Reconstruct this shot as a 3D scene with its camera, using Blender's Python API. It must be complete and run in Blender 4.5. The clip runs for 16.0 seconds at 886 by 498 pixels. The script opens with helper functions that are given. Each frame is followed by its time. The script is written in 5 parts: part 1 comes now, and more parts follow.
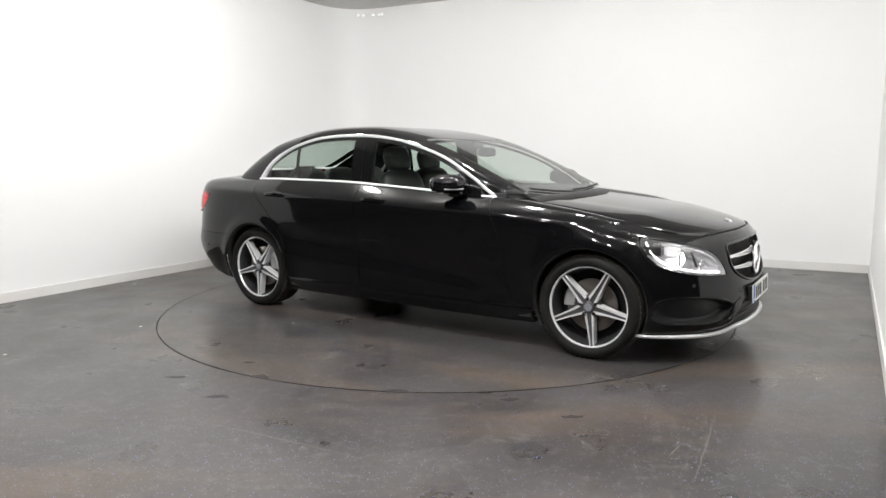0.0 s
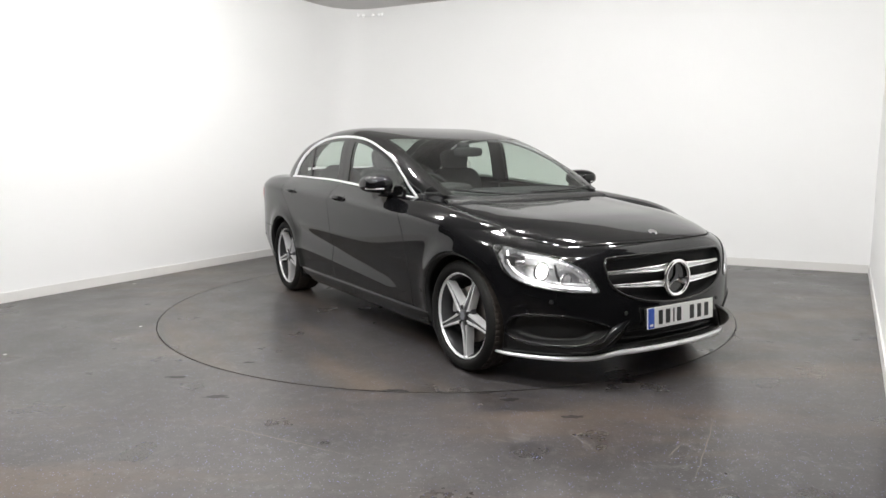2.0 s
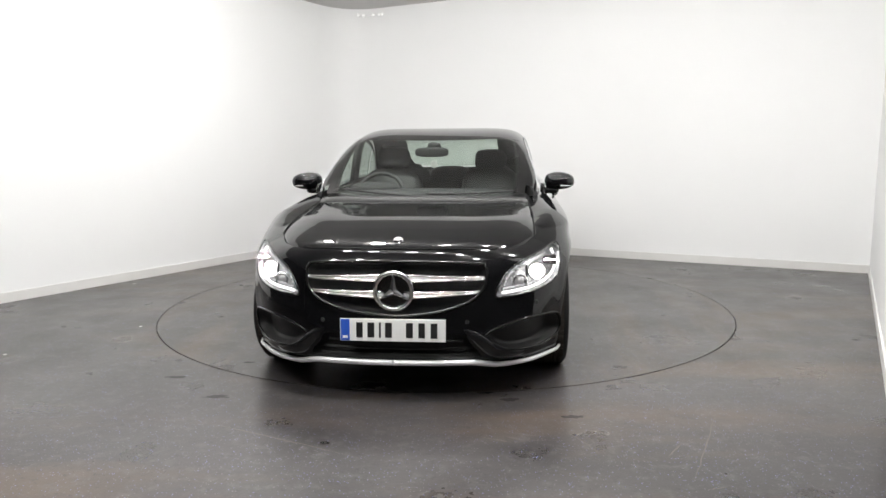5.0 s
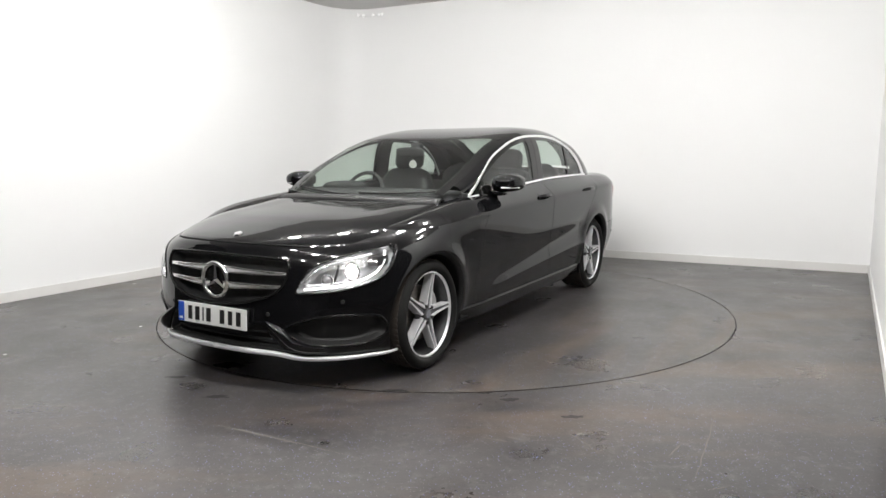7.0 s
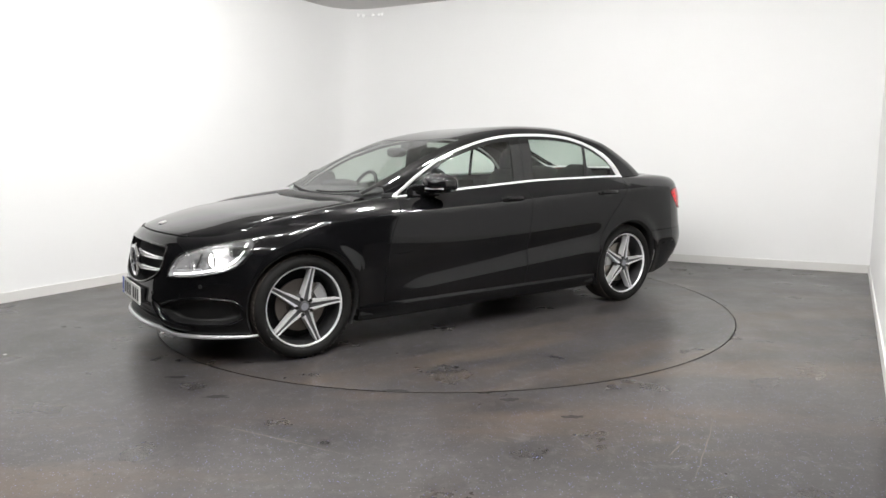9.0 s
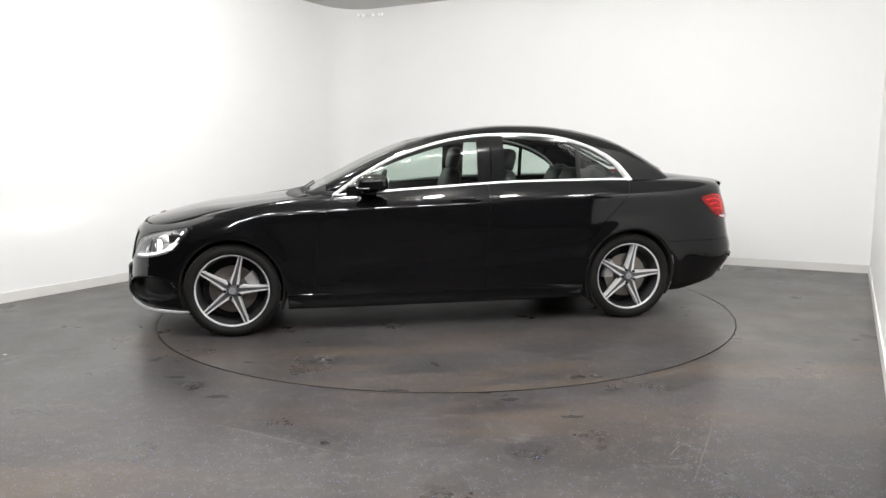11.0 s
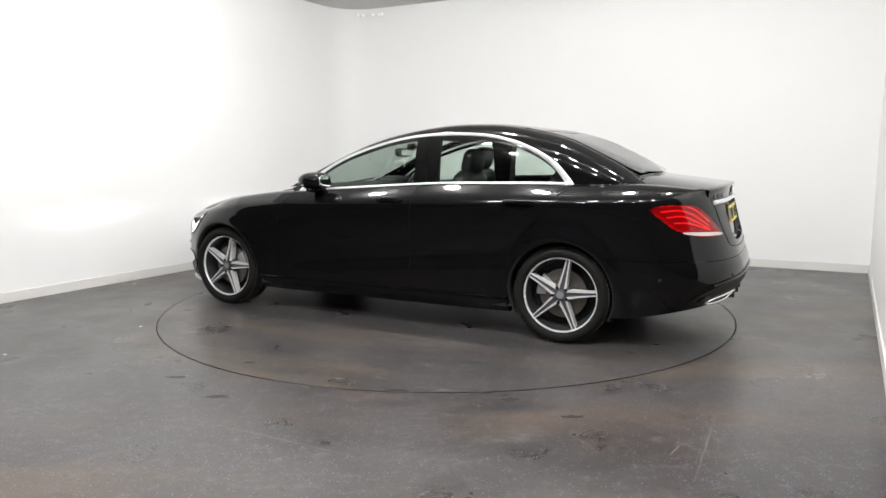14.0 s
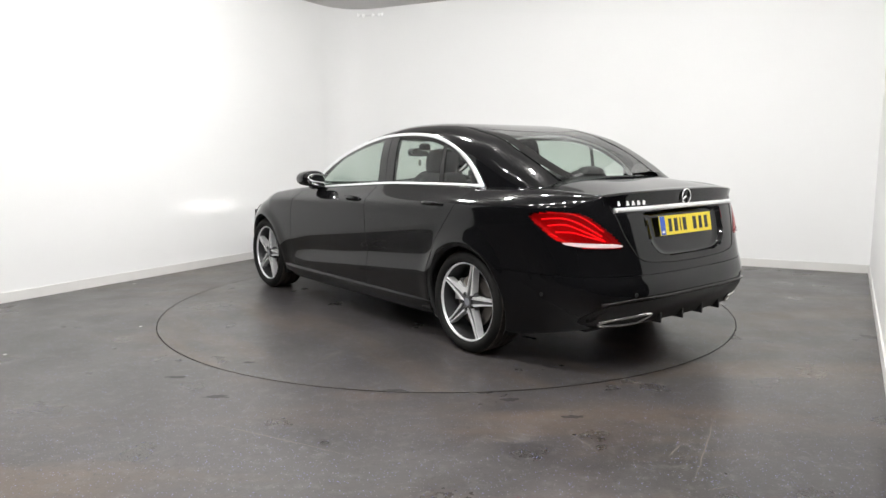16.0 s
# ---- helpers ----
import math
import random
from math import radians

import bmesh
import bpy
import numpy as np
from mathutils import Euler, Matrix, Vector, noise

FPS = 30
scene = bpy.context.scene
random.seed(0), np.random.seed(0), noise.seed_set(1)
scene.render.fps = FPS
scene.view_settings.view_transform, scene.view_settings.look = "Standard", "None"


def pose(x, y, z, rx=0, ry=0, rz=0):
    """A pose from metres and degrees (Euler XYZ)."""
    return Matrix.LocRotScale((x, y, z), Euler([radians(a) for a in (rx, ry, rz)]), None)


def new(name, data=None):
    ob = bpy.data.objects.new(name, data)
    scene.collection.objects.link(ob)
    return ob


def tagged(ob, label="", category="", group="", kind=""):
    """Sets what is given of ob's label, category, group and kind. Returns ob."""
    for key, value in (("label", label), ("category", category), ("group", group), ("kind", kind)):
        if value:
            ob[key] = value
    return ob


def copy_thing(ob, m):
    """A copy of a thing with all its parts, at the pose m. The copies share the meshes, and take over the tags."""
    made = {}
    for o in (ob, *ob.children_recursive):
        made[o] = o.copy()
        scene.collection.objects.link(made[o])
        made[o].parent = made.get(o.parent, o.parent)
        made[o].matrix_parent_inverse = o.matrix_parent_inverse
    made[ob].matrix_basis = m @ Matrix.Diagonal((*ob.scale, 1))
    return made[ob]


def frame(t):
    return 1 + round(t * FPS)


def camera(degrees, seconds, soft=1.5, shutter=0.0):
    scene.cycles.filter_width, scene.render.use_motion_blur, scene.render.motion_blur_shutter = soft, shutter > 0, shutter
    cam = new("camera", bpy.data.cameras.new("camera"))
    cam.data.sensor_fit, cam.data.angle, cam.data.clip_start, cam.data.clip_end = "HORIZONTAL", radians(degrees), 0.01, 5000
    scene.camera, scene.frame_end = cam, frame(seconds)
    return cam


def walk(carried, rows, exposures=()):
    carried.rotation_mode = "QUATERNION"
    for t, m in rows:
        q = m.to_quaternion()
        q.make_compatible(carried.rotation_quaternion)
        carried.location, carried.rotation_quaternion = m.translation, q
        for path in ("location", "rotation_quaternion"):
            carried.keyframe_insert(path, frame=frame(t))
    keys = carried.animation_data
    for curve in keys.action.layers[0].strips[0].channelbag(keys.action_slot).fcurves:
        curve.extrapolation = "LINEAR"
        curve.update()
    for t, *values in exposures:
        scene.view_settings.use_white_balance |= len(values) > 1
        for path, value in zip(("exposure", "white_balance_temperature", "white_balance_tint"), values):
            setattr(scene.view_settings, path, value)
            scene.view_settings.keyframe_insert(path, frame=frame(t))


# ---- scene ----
cam = camera(64.744, 16.0)
walk(cam, [(0.0, pose(0, -5.714, 1.231, 82.15, 0.29, 0.17)), (16.0, pose(0, -5.714, 1.231, 82.15, 0.29, 0.17))],
     exposures=[(0.0, 0.0), (16.0, 0.0)])

# ---- light: a white room under ceiling panels, no daylight ----
world = bpy.data.worlds.new("world")
scene.world = world
world.use_nodes = True
world.node_tree.nodes["Background"].inputs[0].default_value = (0.02, 0.02, 0.02, 1)
world.node_tree.nodes["Background"].inputs[1].default_value = 0.2
PANEL_GLOW = 226.0


# ---- materials ----
def material(name, color, rough=0.5, metal=0.0, spots=0.0, scale=8.0, grain=0.0, grain_scale=200.0, coat=0.0, spec=0.5):
    """A surface with large soft spots and fine grain in its colour, roughness and relief."""
    m = bpy.data.materials.new(name)
    m.use_nodes = True
    nt = m.node_tree
    b = nt.nodes["Principled BSDF"]
    b.inputs["Base Color"].default_value = (*color, 1)
    b.inputs["Roughness"].default_value = rough
    b.inputs["Metallic"].default_value = metal
    b.inputs["Specular IOR Level"].default_value = spec
    b.inputs["Coat Weight"].default_value = coat
    b.inputs["Coat Roughness"].default_value = 0.03
    if spots or grain:
        co = nt.nodes.new("ShaderNodeTexCoord")
        big = nt.nodes.new("ShaderNodeTexNoise")
        big.inputs["Scale"].default_value = scale
        big.inputs["Detail"].default_value = 6
        fine = nt.nodes.new("ShaderNodeTexNoise")
        fine.inputs["Scale"].default_value = grain_scale
        fine.inputs["Detail"].default_value = 3
        for n in (big, fine):
            nt.links.new(co.outputs["Object"], n.inputs["Vector"])
        mix = nt.nodes.new("ShaderNodeMix")
        mix.data_type = "RGBA"
        mix.inputs["A"].default_value = (*[c * (1 - spots) for c in color], 1)
        mix.inputs["B"].default_value = (*[min(1, c * (1 + spots)) for c in color], 1)
        nt.links.new(big.outputs["Fac"], mix.inputs["Factor"])
        nt.links.new(mix.outputs["Result"], b.inputs["Base Color"])
        r = nt.nodes.new("ShaderNodeMapRange")
        r.inputs["To Min"].default_value = rough * (1 - spots * 0.6)
        r.inputs["To Max"].default_value = min(1, rough * (1 + spots * 0.6))
        nt.links.new(big.outputs["Fac"], r.inputs["Value"])
        nt.links.new(r.outputs["Result"], b.inputs["Roughness"])
        if grain:
            bump = nt.nodes.new("ShaderNodeBump")
            bump.inputs["Strength"].default_value = grain
            bump.inputs["Distance"].default_value = 0.001
            nt.links.new(fine.outputs["Fac"], bump.inputs["Height"])
            nt.links.new(bump.outputs["Normal"], b.inputs["Normal"])
    return m


def glow(name, color, strength):
    m = bpy.data.materials.new(name)
    m.use_nodes = True
    b = m.node_tree.nodes["Principled BSDF"]
    b.inputs["Base Color"].default_value = (*color, 1)
    b.inputs["Emission Color"].default_value = (*color, 1)
    b.inputs["Emission Strength"].default_value = strength
    return m


def pane(name, tint, rough=0.0, mirror=1.0):
    """Thin window glass: a tinted see-through film with a true reflection."""
    m = bpy.data.materials.new(name)
    m.use_nodes = True
    nt = m.node_tree
    nt.nodes.remove(nt.nodes["Principled BSDF"])
    out = nt.nodes["Material Output"]
    clear = nt.nodes.new("ShaderNodeBsdfTransparent")
    clear.inputs["Color"].default_value = (*tint, 1)
    gloss = nt.nodes.new("ShaderNodeBsdfGlossy")
    gloss.inputs["Roughness"].default_value = rough
    lw = nt.nodes.new("ShaderNodeLayerWeight")
    lw.inputs["Blend"].default_value = 0.5
    power = nt.nodes.new("ShaderNodeMath")
    power.operation = "POWER"
    power.inputs[1].default_value = 4.0
    nt.links.new(lw.outputs["Facing"], power.inputs[0])
    mul = nt.nodes.new("ShaderNodeMath")
    mul.operation = "MULTIPLY_ADD"
    mul.inputs[1].default_value = 0.9 * mirror
    mul.inputs[2].default_value = 0.055 * mirror
    nt.links.new(power.outputs[0], mul.inputs[0])
    mix = nt.nodes.new("ShaderNodeMixShader")
    nt.links.new(mul.outputs[0], mix.inputs[0])
    nt.links.new(clear.outputs[0], mix.inputs[1])
    nt.links.new(gloss.outputs[0], mix.inputs[2])
    nt.links.new(mix.outputs[0], out.inputs["Surface"])
    return m


def floor_material(name, turn):
    """Dark grey safety vinyl with pale flecks, brown tyre stains, scuffs and a worn sheen."""
    m = bpy.data.materials.new(name)
    m.use_nodes = True
    nt = m.node_tree
    b = nt.nodes["Principled BSDF"]

    def add(kind, **sets):
        n = nt.nodes.new(kind)
        for k, v in sets.items():
            n.inputs[k].default_value = v
        return n

    def ramp(src, lo, hi):
        n = add("ShaderNodeMapRange", **{"From Min": lo, "From Max": hi})
        nt.links.new(src, n.inputs["Value"])
        return n.outputs["Result"]

    def mixed(fac, a, bcol):
        n = nt.nodes.new("ShaderNodeMix")
        n.data_type = "RGBA"
        nt.links.new(fac, n.inputs["Factor"])
        for key, v in (("A", a), ("B", bcol)):
            if isinstance(v, tuple):
                n.inputs[key].default_value = (*v, 1)
            else:
                nt.links.new(v, n.inputs[key])
        return n.outputs["Result"]

    def times(a, k):
        n = add("ShaderNodeMath")
        n.operation = "MULTIPLY"
        nt.links.new(a, n.inputs[0])
        if isinstance(k, float):
            n.inputs[1].default_value = k
        else:
            nt.links.new(k, n.inputs[1])
        return n.outputs[0]

    co = add("ShaderNodeTexCoord")
    pos = co.outputs["Object"]
    stretch = add("ShaderNodeMapping", **{"Scale": (0.5, 2.2, 1.0), "Rotation": (0, 0, turn)})
    nt.links.new(pos, stretch.inputs["Vector"])

    def noise_at(scale, detail, vector=pos, rough=0.55):
        n = add("ShaderNodeTexNoise", **{"Scale": scale, "Detail": detail, "Roughness": rough})
        nt.links.new(vector, n.inputs["Vector"])
        return n.outputs["Fac"]

    cloud = noise_at(1.1, 5)
    base = mixed(ramp(cloud, 0.3, 0.7), FLOOR_DARK, FLOOR_LIGHT)
    brown = ramp(noise_at(0.8, 6, stretch.outputs["Vector"], 0.65), 0.48, 0.62)
    base = mixed(times(brown, 0.75), base, (0.090, 0.066, 0.047))
    mottle = ramp(noise_at(14.0, 6, pos, 0.7), 0.52, 0.66)
    base = mixed(times(mottle, 0.65), base, (0.100, 0.094, 0.090))
    grime = ramp(noise_at(24.0, 5, pos, 0.7), 0.56, 0.68)
    base = mixed(times(grime, 0.75), base, (0.022, 0.021, 0.021))
    smear = ramp(noise_at(2.6, 8, stretch.outputs["Vector"], 0.7), 0.60, 0.70)
    base = mixed(times(smear, 0.7), base, (0.026, 0.025, 0.025))
    for scale, spin, keep in ((1.3, 0.4, 0.56), (1.7, 2.0, 0.58)):
        way = add("ShaderNodeMapping", **{"Scale": (0.16, 1.0, 1.0), "Rotation": (0, 0, spin + turn)})
        nt.links.new(pos, way.inputs["Vector"])
        line = noise_at(scale * 2.4, 2, way.outputs["Vector"])
        off = add("ShaderNodeMath")
        off.operation = "SUBTRACT"
        nt.links.new(line, off.inputs[0])
        off.inputs[1].default_value = 0.5
        mag = add("ShaderNodeMath")
        mag.operation = "ABSOLUTE"
        nt.links.new(off.outputs[0], mag.inputs[0])
        scratch = times(ramp(mag.outputs[0], 0.0035, 0.0008), ramp(noise_at(scale, 4), keep, keep + 0.10))
        base = mixed(times(scratch, 0.45), base, (0.16, 0.155, 0.15))
    vor = add("ShaderNodeTexVoronoi", **{"Scale": 84.0})
    nt.links.new(pos, vor.inputs["Vector"])
    fleck = ramp(vor.outputs["Distance"], 0.24, 0.15)
    sep = add("ShaderNodeSeparateColor")
    nt.links.new(vor.outputs["Color"], sep.inputs[0])
    pale = times(fleck, ramp(sep.outputs[0], 0.68, 0.72))
    base = mixed(times(pale, 0.5), base, (0.36, 0.35, 0.38))
    blue = times(fleck, ramp(sep.outputs[1], 0.74, 0.78))
    base = mixed(times(blue, 0.75), base, (0.22, 0.25, 0.58))
    nt.links.new(base, b.inputs["Base Color"])
    rr = add("ShaderNodeMapRange", **{"From Min": 0.3, "From Max": 0.7, "To Min": 0.25, "To Max": 0.40})
    nt.links.new(noise_at(2.2, 6), rr.inputs["Value"])
    nt.links.new(rr.outputs["Result"], b.inputs["Roughness"])
    b.inputs["Specular IOR Level"].default_value = 0.5
    bump = add("ShaderNodeBump", **{"Strength": 0.25, "Distance": 0.002})
    nt.links.new(noise_at(90.0, 4), bump.inputs["Height"])
    nt.links.new(bump.outputs["Normal"], b.inputs["Normal"])
    return m


FLOOR_DARK, FLOOR_LIGHT = (0.0275, 0.0252, 0.0248), (0.065, 0.0592, 0.0575)
FLOOR = floor_material("grey_vinyl", 0.5)
DISC = floor_material("turntable_vinyl", 1.9)
WALL = material("white_wall_paint", (0.89, 0.89, 0.885), 0.55, spots=0.02, scale=1.2, grain=0.12, grain_scale=90)
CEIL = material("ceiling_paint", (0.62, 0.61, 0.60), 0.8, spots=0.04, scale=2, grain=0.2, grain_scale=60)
SKIRT = material("skirting_paint", (0.74, 0.73, 0.71), 0.4, spots=0.05, scale=5, grain=0.1)
DARKWALL = material("charcoal_curtain", (0.028, 0.028, 0.030), 0.9, spots=0.3, scale=4, grain=0.3)
RING = material("ring_gap", (0.015, 0.013, 0.012), 0.8, spots=0.3)
STEEL = material("ring_steel_edge", (0.16, 0.15, 0.14), 0.35, 0.9, spots=0.3, scale=30)
LAMPFRAME = material("white_lamp_frame", (0.8, 0.8, 0.8), 0.4, spots=0.03)
PANEL = glow("panel_light", (1.0, 0.992, 0.975), PANEL_GLOW)


# ---- mesh helpers ----
def mesh_from(name, verts, faces, mat, smooth=True):
    me = bpy.data.meshes.new(name)
    me.from_pydata([tuple(v) for v in verts], [], faces)
    me.materials.append(mat)
    if smooth:
        for f in me.polygons:
            f.use_smooth = True
    me.update()
    if mat.name.endswith(("glass", "lens")):
        # glass faces outwards from the middle of its thing
        if sum(f.normal.dot(f.center - Vector((-0.2, 0, 0.7))) * f.area for f in me.polygons) < 0:
            me.flip_normals()
    return me


def part(name, me, parent=None, label="", sharp=None):
    ob = new(name, me)
    if parent:
        ob.parent = parent
    if label:
        ob["label"] = label
    if sharp:
        me.set_sharp_from_angle(angle=radians(sharp))
    return ob


def bm_mesh(name, bm, mat, smooth=False):
    me = bpy.data.meshes.new(name)
    bmesh.ops.recalc_face_normals(bm, faces=bm.faces)
    bm.to_mesh(me)
    bm.free()
    me.materials.append(mat)
    if smooth:
        for f in me.polygons:
            f.use_smooth = True
    return me


def box(sx, sy, sz, at=(0, 0, 0), bevel=0.0, segments=2, m=None):
    bm = bmesh.new()
    bmesh.ops.create_cube(bm, size=1)
    bmesh.ops.scale(bm, vec=(sx, sy, sz), verts=bm.verts)
    if bevel:
        bmesh.ops.bevel(bm, geom=list(bm.edges), offset=bevel, segments=segments, profile=0.6, affect="EDGES")
    bmesh.ops.translate(bm, vec=at, verts=bm.verts)
    if m:
        bm.transform(m)
    return bm


def strip_wall(name, pts, z0, z1, out, mat, label):
    """An upright slab along a plan line of points, of thickness out (to the right of the line)."""
    pts = [Vector((*q, 0)) for q in pts]
    n = len(pts)
    offs = []
    for i, q in enumerate(pts):
        d = (pts[min(i + 1, n - 1)] - pts[max(i - 1, 0)]).normalized()
        offs.append(q + Vector((d.y, -d.x, 0)) * out)
    verts, faces = [], []
    for i in range(n):
        for q in (pts[i], offs[i]):
            verts += [(q.x, q.y, z0), (q.x, q.y, z1)]
    for i in range(n - 1):
        a, b = 4 * i, 4 * (i + 1)
        faces += [(a, a + 1, b + 1, b), (a + 2, b + 2, b + 3, a + 3), (a + 1, a + 3, b + 3, b + 1), (a, b, b + 2, a + 2)]
    e = 4 * (n - 1)
    faces += [(0, 2, 3, 1), (e, e + 1, e + 3, e + 2)]
    ob = part(name, mesh_from(name, verts, faces, mat, True), sharp=30)
    tagged(ob, label, kind="structure")
    return ob


# ---- the room ----
CA, CB = Vector((-1.33, 4.06)), Vector((4.28, 1.26))
LEFT_DIR, RIGHT_DIR = Vector((-0.508, -0.861)).normalized(), Vector((-0.497, -0.868)).normalized()
CC, CD = CB + RIGHT_DIR * 9.0, CA + LEFT_DIR * 11.3
CEILING_Z = 3.12
back_dir = (CB - CA).normalized()
R_COVE = 0.55
c0, c1 = CA + LEFT_DIR * R_COVE, CA + back_dir * R_COVE
cove = []
for i in range(13):
    u = i / 12
    cove.append((1 - u) ** 2 * c0 + 2 * u * (1 - u) * CA + u * u * c1)
LEFT_END, RIGHT_END = CA + LEFT_DIR * 5.8, CB + RIGHT_DIR * 4.25
strip_wall("wall_left", [LEFT_END, c0], 0, CEILING_Z, -0.12, WALL, "smooth white painted wall of the photo bay")
strip_wall("wall_left_outer", [CD, LEFT_END], 0, CEILING_Z, -0.12, DARKWALL, "dark charcoal wall beyond the photo bay")
strip_wall("wall_corner", cove, 0, CEILING_Z, -0.12, WALL, "white rounded corner joining two painted walls")
strip_wall("wall_back", [c1, CB], 0, CEILING_Z, -0.12, WALL, "smooth white painted wall behind the turntable")
strip_wall("wall_right", [CB, RIGHT_END], 0, CEILING_Z, -0.12, WALL, "white painted side wall of the photo bay")
strip_wall("wall_right_outer", [RIGHT_END, CC], 0, CEILING_Z, -0.12, DARKWALL, "dark charcoal side wall beyond the photo bay")
strip_wall("wall_front", [CC, CD], 0, CEILING_Z, -0.12, DARKWALL, "dark charcoal wall facing the turntable")
inset = [c0] + cove[1:-1] + [c1]
strip_wall("baseboard", [LEFT_END] + inset + [CB], 0, 0.085, 0.012, SKIRT, "off-white painted skirting board along the walls")
strip_wall("baseboard_right", [CB + RIGHT_DIR * 0.015, RIGHT_END], 0, 0.085, 0.012, SKIRT, "off-white painted skirting board on the side wall")


def slab(name, pts, z0, z1, mat, label, hole=0.0):
    bm = bmesh.new()
    outer = [bm.verts.new((*q, 0)) for q in pts]
    edges = [bm.edges.new((outer[i], outer[(i + 1) % len(outer)])) for i in range(len(outer))]
    if hole:
        ring = [bm.verts.new((hole * math.cos(a), hole * math.sin(a), 0)) for a in np.linspace(0, 2 * math.pi, 192, endpoint=False)]
        edges += [bm.edges.new((ring[i], ring[(i + 1) % len(ring)])) for i in range(len(ring))]
    bmesh.ops.triangle_fill(bm, use_beauty=True, use_dissolve=False, edges=edges)
    ext = bmesh.ops.extrude_face_region(bm, geom=list(bm.faces))
    bmesh.ops.translate(bm, vec=(0, 0, z1 - z0), verts=[v for v in ext["geom"] if isinstance(v, bmesh.types.BMVert)])
    bmesh.ops.translate(bm, vec=(0, 0, z0), verts=bm.verts)
    ob = part(name, bm_mesh(name, bm, mat))
    return tagged(ob, label, kind="structure")


RING_R = 2.235
grow = [CA + Vector((-0.2, 0.3)), CB + Vector((0.3, 0.0)), CC + Vector((0.2, -0.3)), CD + Vector((-0.3, -0.2))]
slab("floor", grow, -0.05, 0.0, FLOOR, "dark grey flecked vinyl floor with scuffs and tyre stains", hole=RING_R + 0.004)
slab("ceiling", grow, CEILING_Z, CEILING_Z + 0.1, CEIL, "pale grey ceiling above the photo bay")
pit = slab("turntable_pit", [(3 * math.cos(a), 3 * math.sin(a)) for a in np.linspace(0, 6.2, 24)], -0.30, -0.26, RING, "dark pit under the turntable")


def turntable():
    top = new("turntable")
    tagged(top, "flush round turntable covered in scuffed grey vinyl", "turntable")
    bm = bmesh.new()
    bmesh.ops.create_cone(bm, cap_ends=True, segments=192, radius1=RING_R - 0.004, radius2=RING_R - 0.004, depth=0.05)
    bmesh.ops.translate(bm, vec=(0, 0, -0.025), verts=bm.verts)
    part("deck", bm_mesh("deck", bm, DISC), top)
    verts, faces = [], []
    for i in range(192):
        a = 2 * math.pi * i / 192
        for r, z in ((RING_R - 0.0035, -0.05), (RING_R - 0.0035, 0.0015), (RING_R - 0.008, 0.0015), (RING_R - 0.008, -0.05)):
            verts.append((r * math.cos(a), r * math.sin(a), z))
    for i in range(192):
        a, b = 4 * i, 4 * ((i + 1) % 192)
        for k in range(4):
            faces.append((a + k, b + k, b + (k + 1) % 4, a + (k + 1) % 4))
    part("rim_strip", mesh_from("rim_strip", verts, faces, STEEL, False), top, "thin worn metal edge strip")
    drum = bmesh.new()
    bmesh.ops.create_cone(drum, cap_ends=True, segments=48, radius1=1.2, radius2=1.2, depth=0.21)
    bmesh.ops.translate(drum, vec=(0, 0, -0.155), verts=drum.verts)
    part("drum", bm_mesh("drum", drum, RING), top)
    return top


table = turntable()


# ---- ceiling lights ----
def ceiling_light():
    top = new("ceiling_light")
    tagged(top, "round white opal dome lamp on the ceiling, switched on", "ceiling light", "ceiling lights")

    def turned(name, prof, mat, label=""):
        verts, faces, n, k = [], [], 32, len(prof)
        for i in range(n):
            w = 2 * math.pi * i / n
            verts += [(r * math.cos(w), r * math.sin(w), z) for r, z in prof]
        for i in range(n):
            p, q = i * k, ((i + 1) % n) * k
            faces += [(p + m, q + m, q + m + 1, p + m + 1) for m in range(k - 1)]
        part(name, mesh_from(name, verts, faces, mat), top, label, sharp=40)

    turned("base_ring", [(0.115, 0.0), (0.115, -0.022), (0.108, -0.028), (0.096, -0.028)], LAMPFRAME)
    turned("diffuser", [(0.0951, -0.024)] + [(0.095 * math.cos(w), -0.028 - 0.095 * math.sin(w)) for w in np.linspace(0, math.pi / 2 - 0.02, 10)], PANEL, "glowing opal dome")
    return top


ROOM_TURN = math.degrees(math.atan2(back_dir.y, back_dir.x))
lamp = ceiling_light()
# The lamp at (1.1, 3.5) and the 7.5 row are added fill light.
spots = [(a, 3.5) for a in (1.1, 2.1, 3.1, 4.1, 5.1)] + [(a, 5.6) for a in (2.5, 3.1, 3.7, 4.3, 4.9, 5.5)] + [(a, 7.5) for a in (2.4, 3.3, 4.2, 5.0)]
for k, (a, b) in enumerate(spots):
    q = CA + back_dir * (a + 0.5) + LEFT_DIR * b
    m = pose(q.x, q.y, CEILING_Z, 0, 0, ROOM_TURN)
    if k == 0:
        lamp.matrix_basis = m
    else:
        copy_thing(lamp, m)


# ---- lamp reflections high in the rounded corner, made as glowing beads on a bar ----
GLINT = glow("wall_glint_glow", (1.0, 0.98, 0.94), 1.3)
rail = new("corner_glints")
tagged(rail, "short white bar of glowing beads for lamp reflections high in the corner", "lamp rail")
glint_pts = [Vector((x + 0.02, y - 0.03, 3.03)) for x, y in ((-1.158, 3.898), (-1.089, 3.895), (-0.958, 3.865), (-0.882, 3.835), (-0.838, 3.814))]
verts, faces = [], []
for q in glint_pts:
    for k in range(4):
        w = k * math.pi / 2 + 0.785
        verts.append(q + Vector((0.0, math.cos(w) * 0.012, math.sin(w) * 0.012)))
for i in range(len(glint_pts) - 1):
    for k in range(4):
        faces.append((4 * i + k, 4 * i + (k + 1) % 4, 4 * i + 4 + (k + 1) % 4, 4 * i + 4 + k))
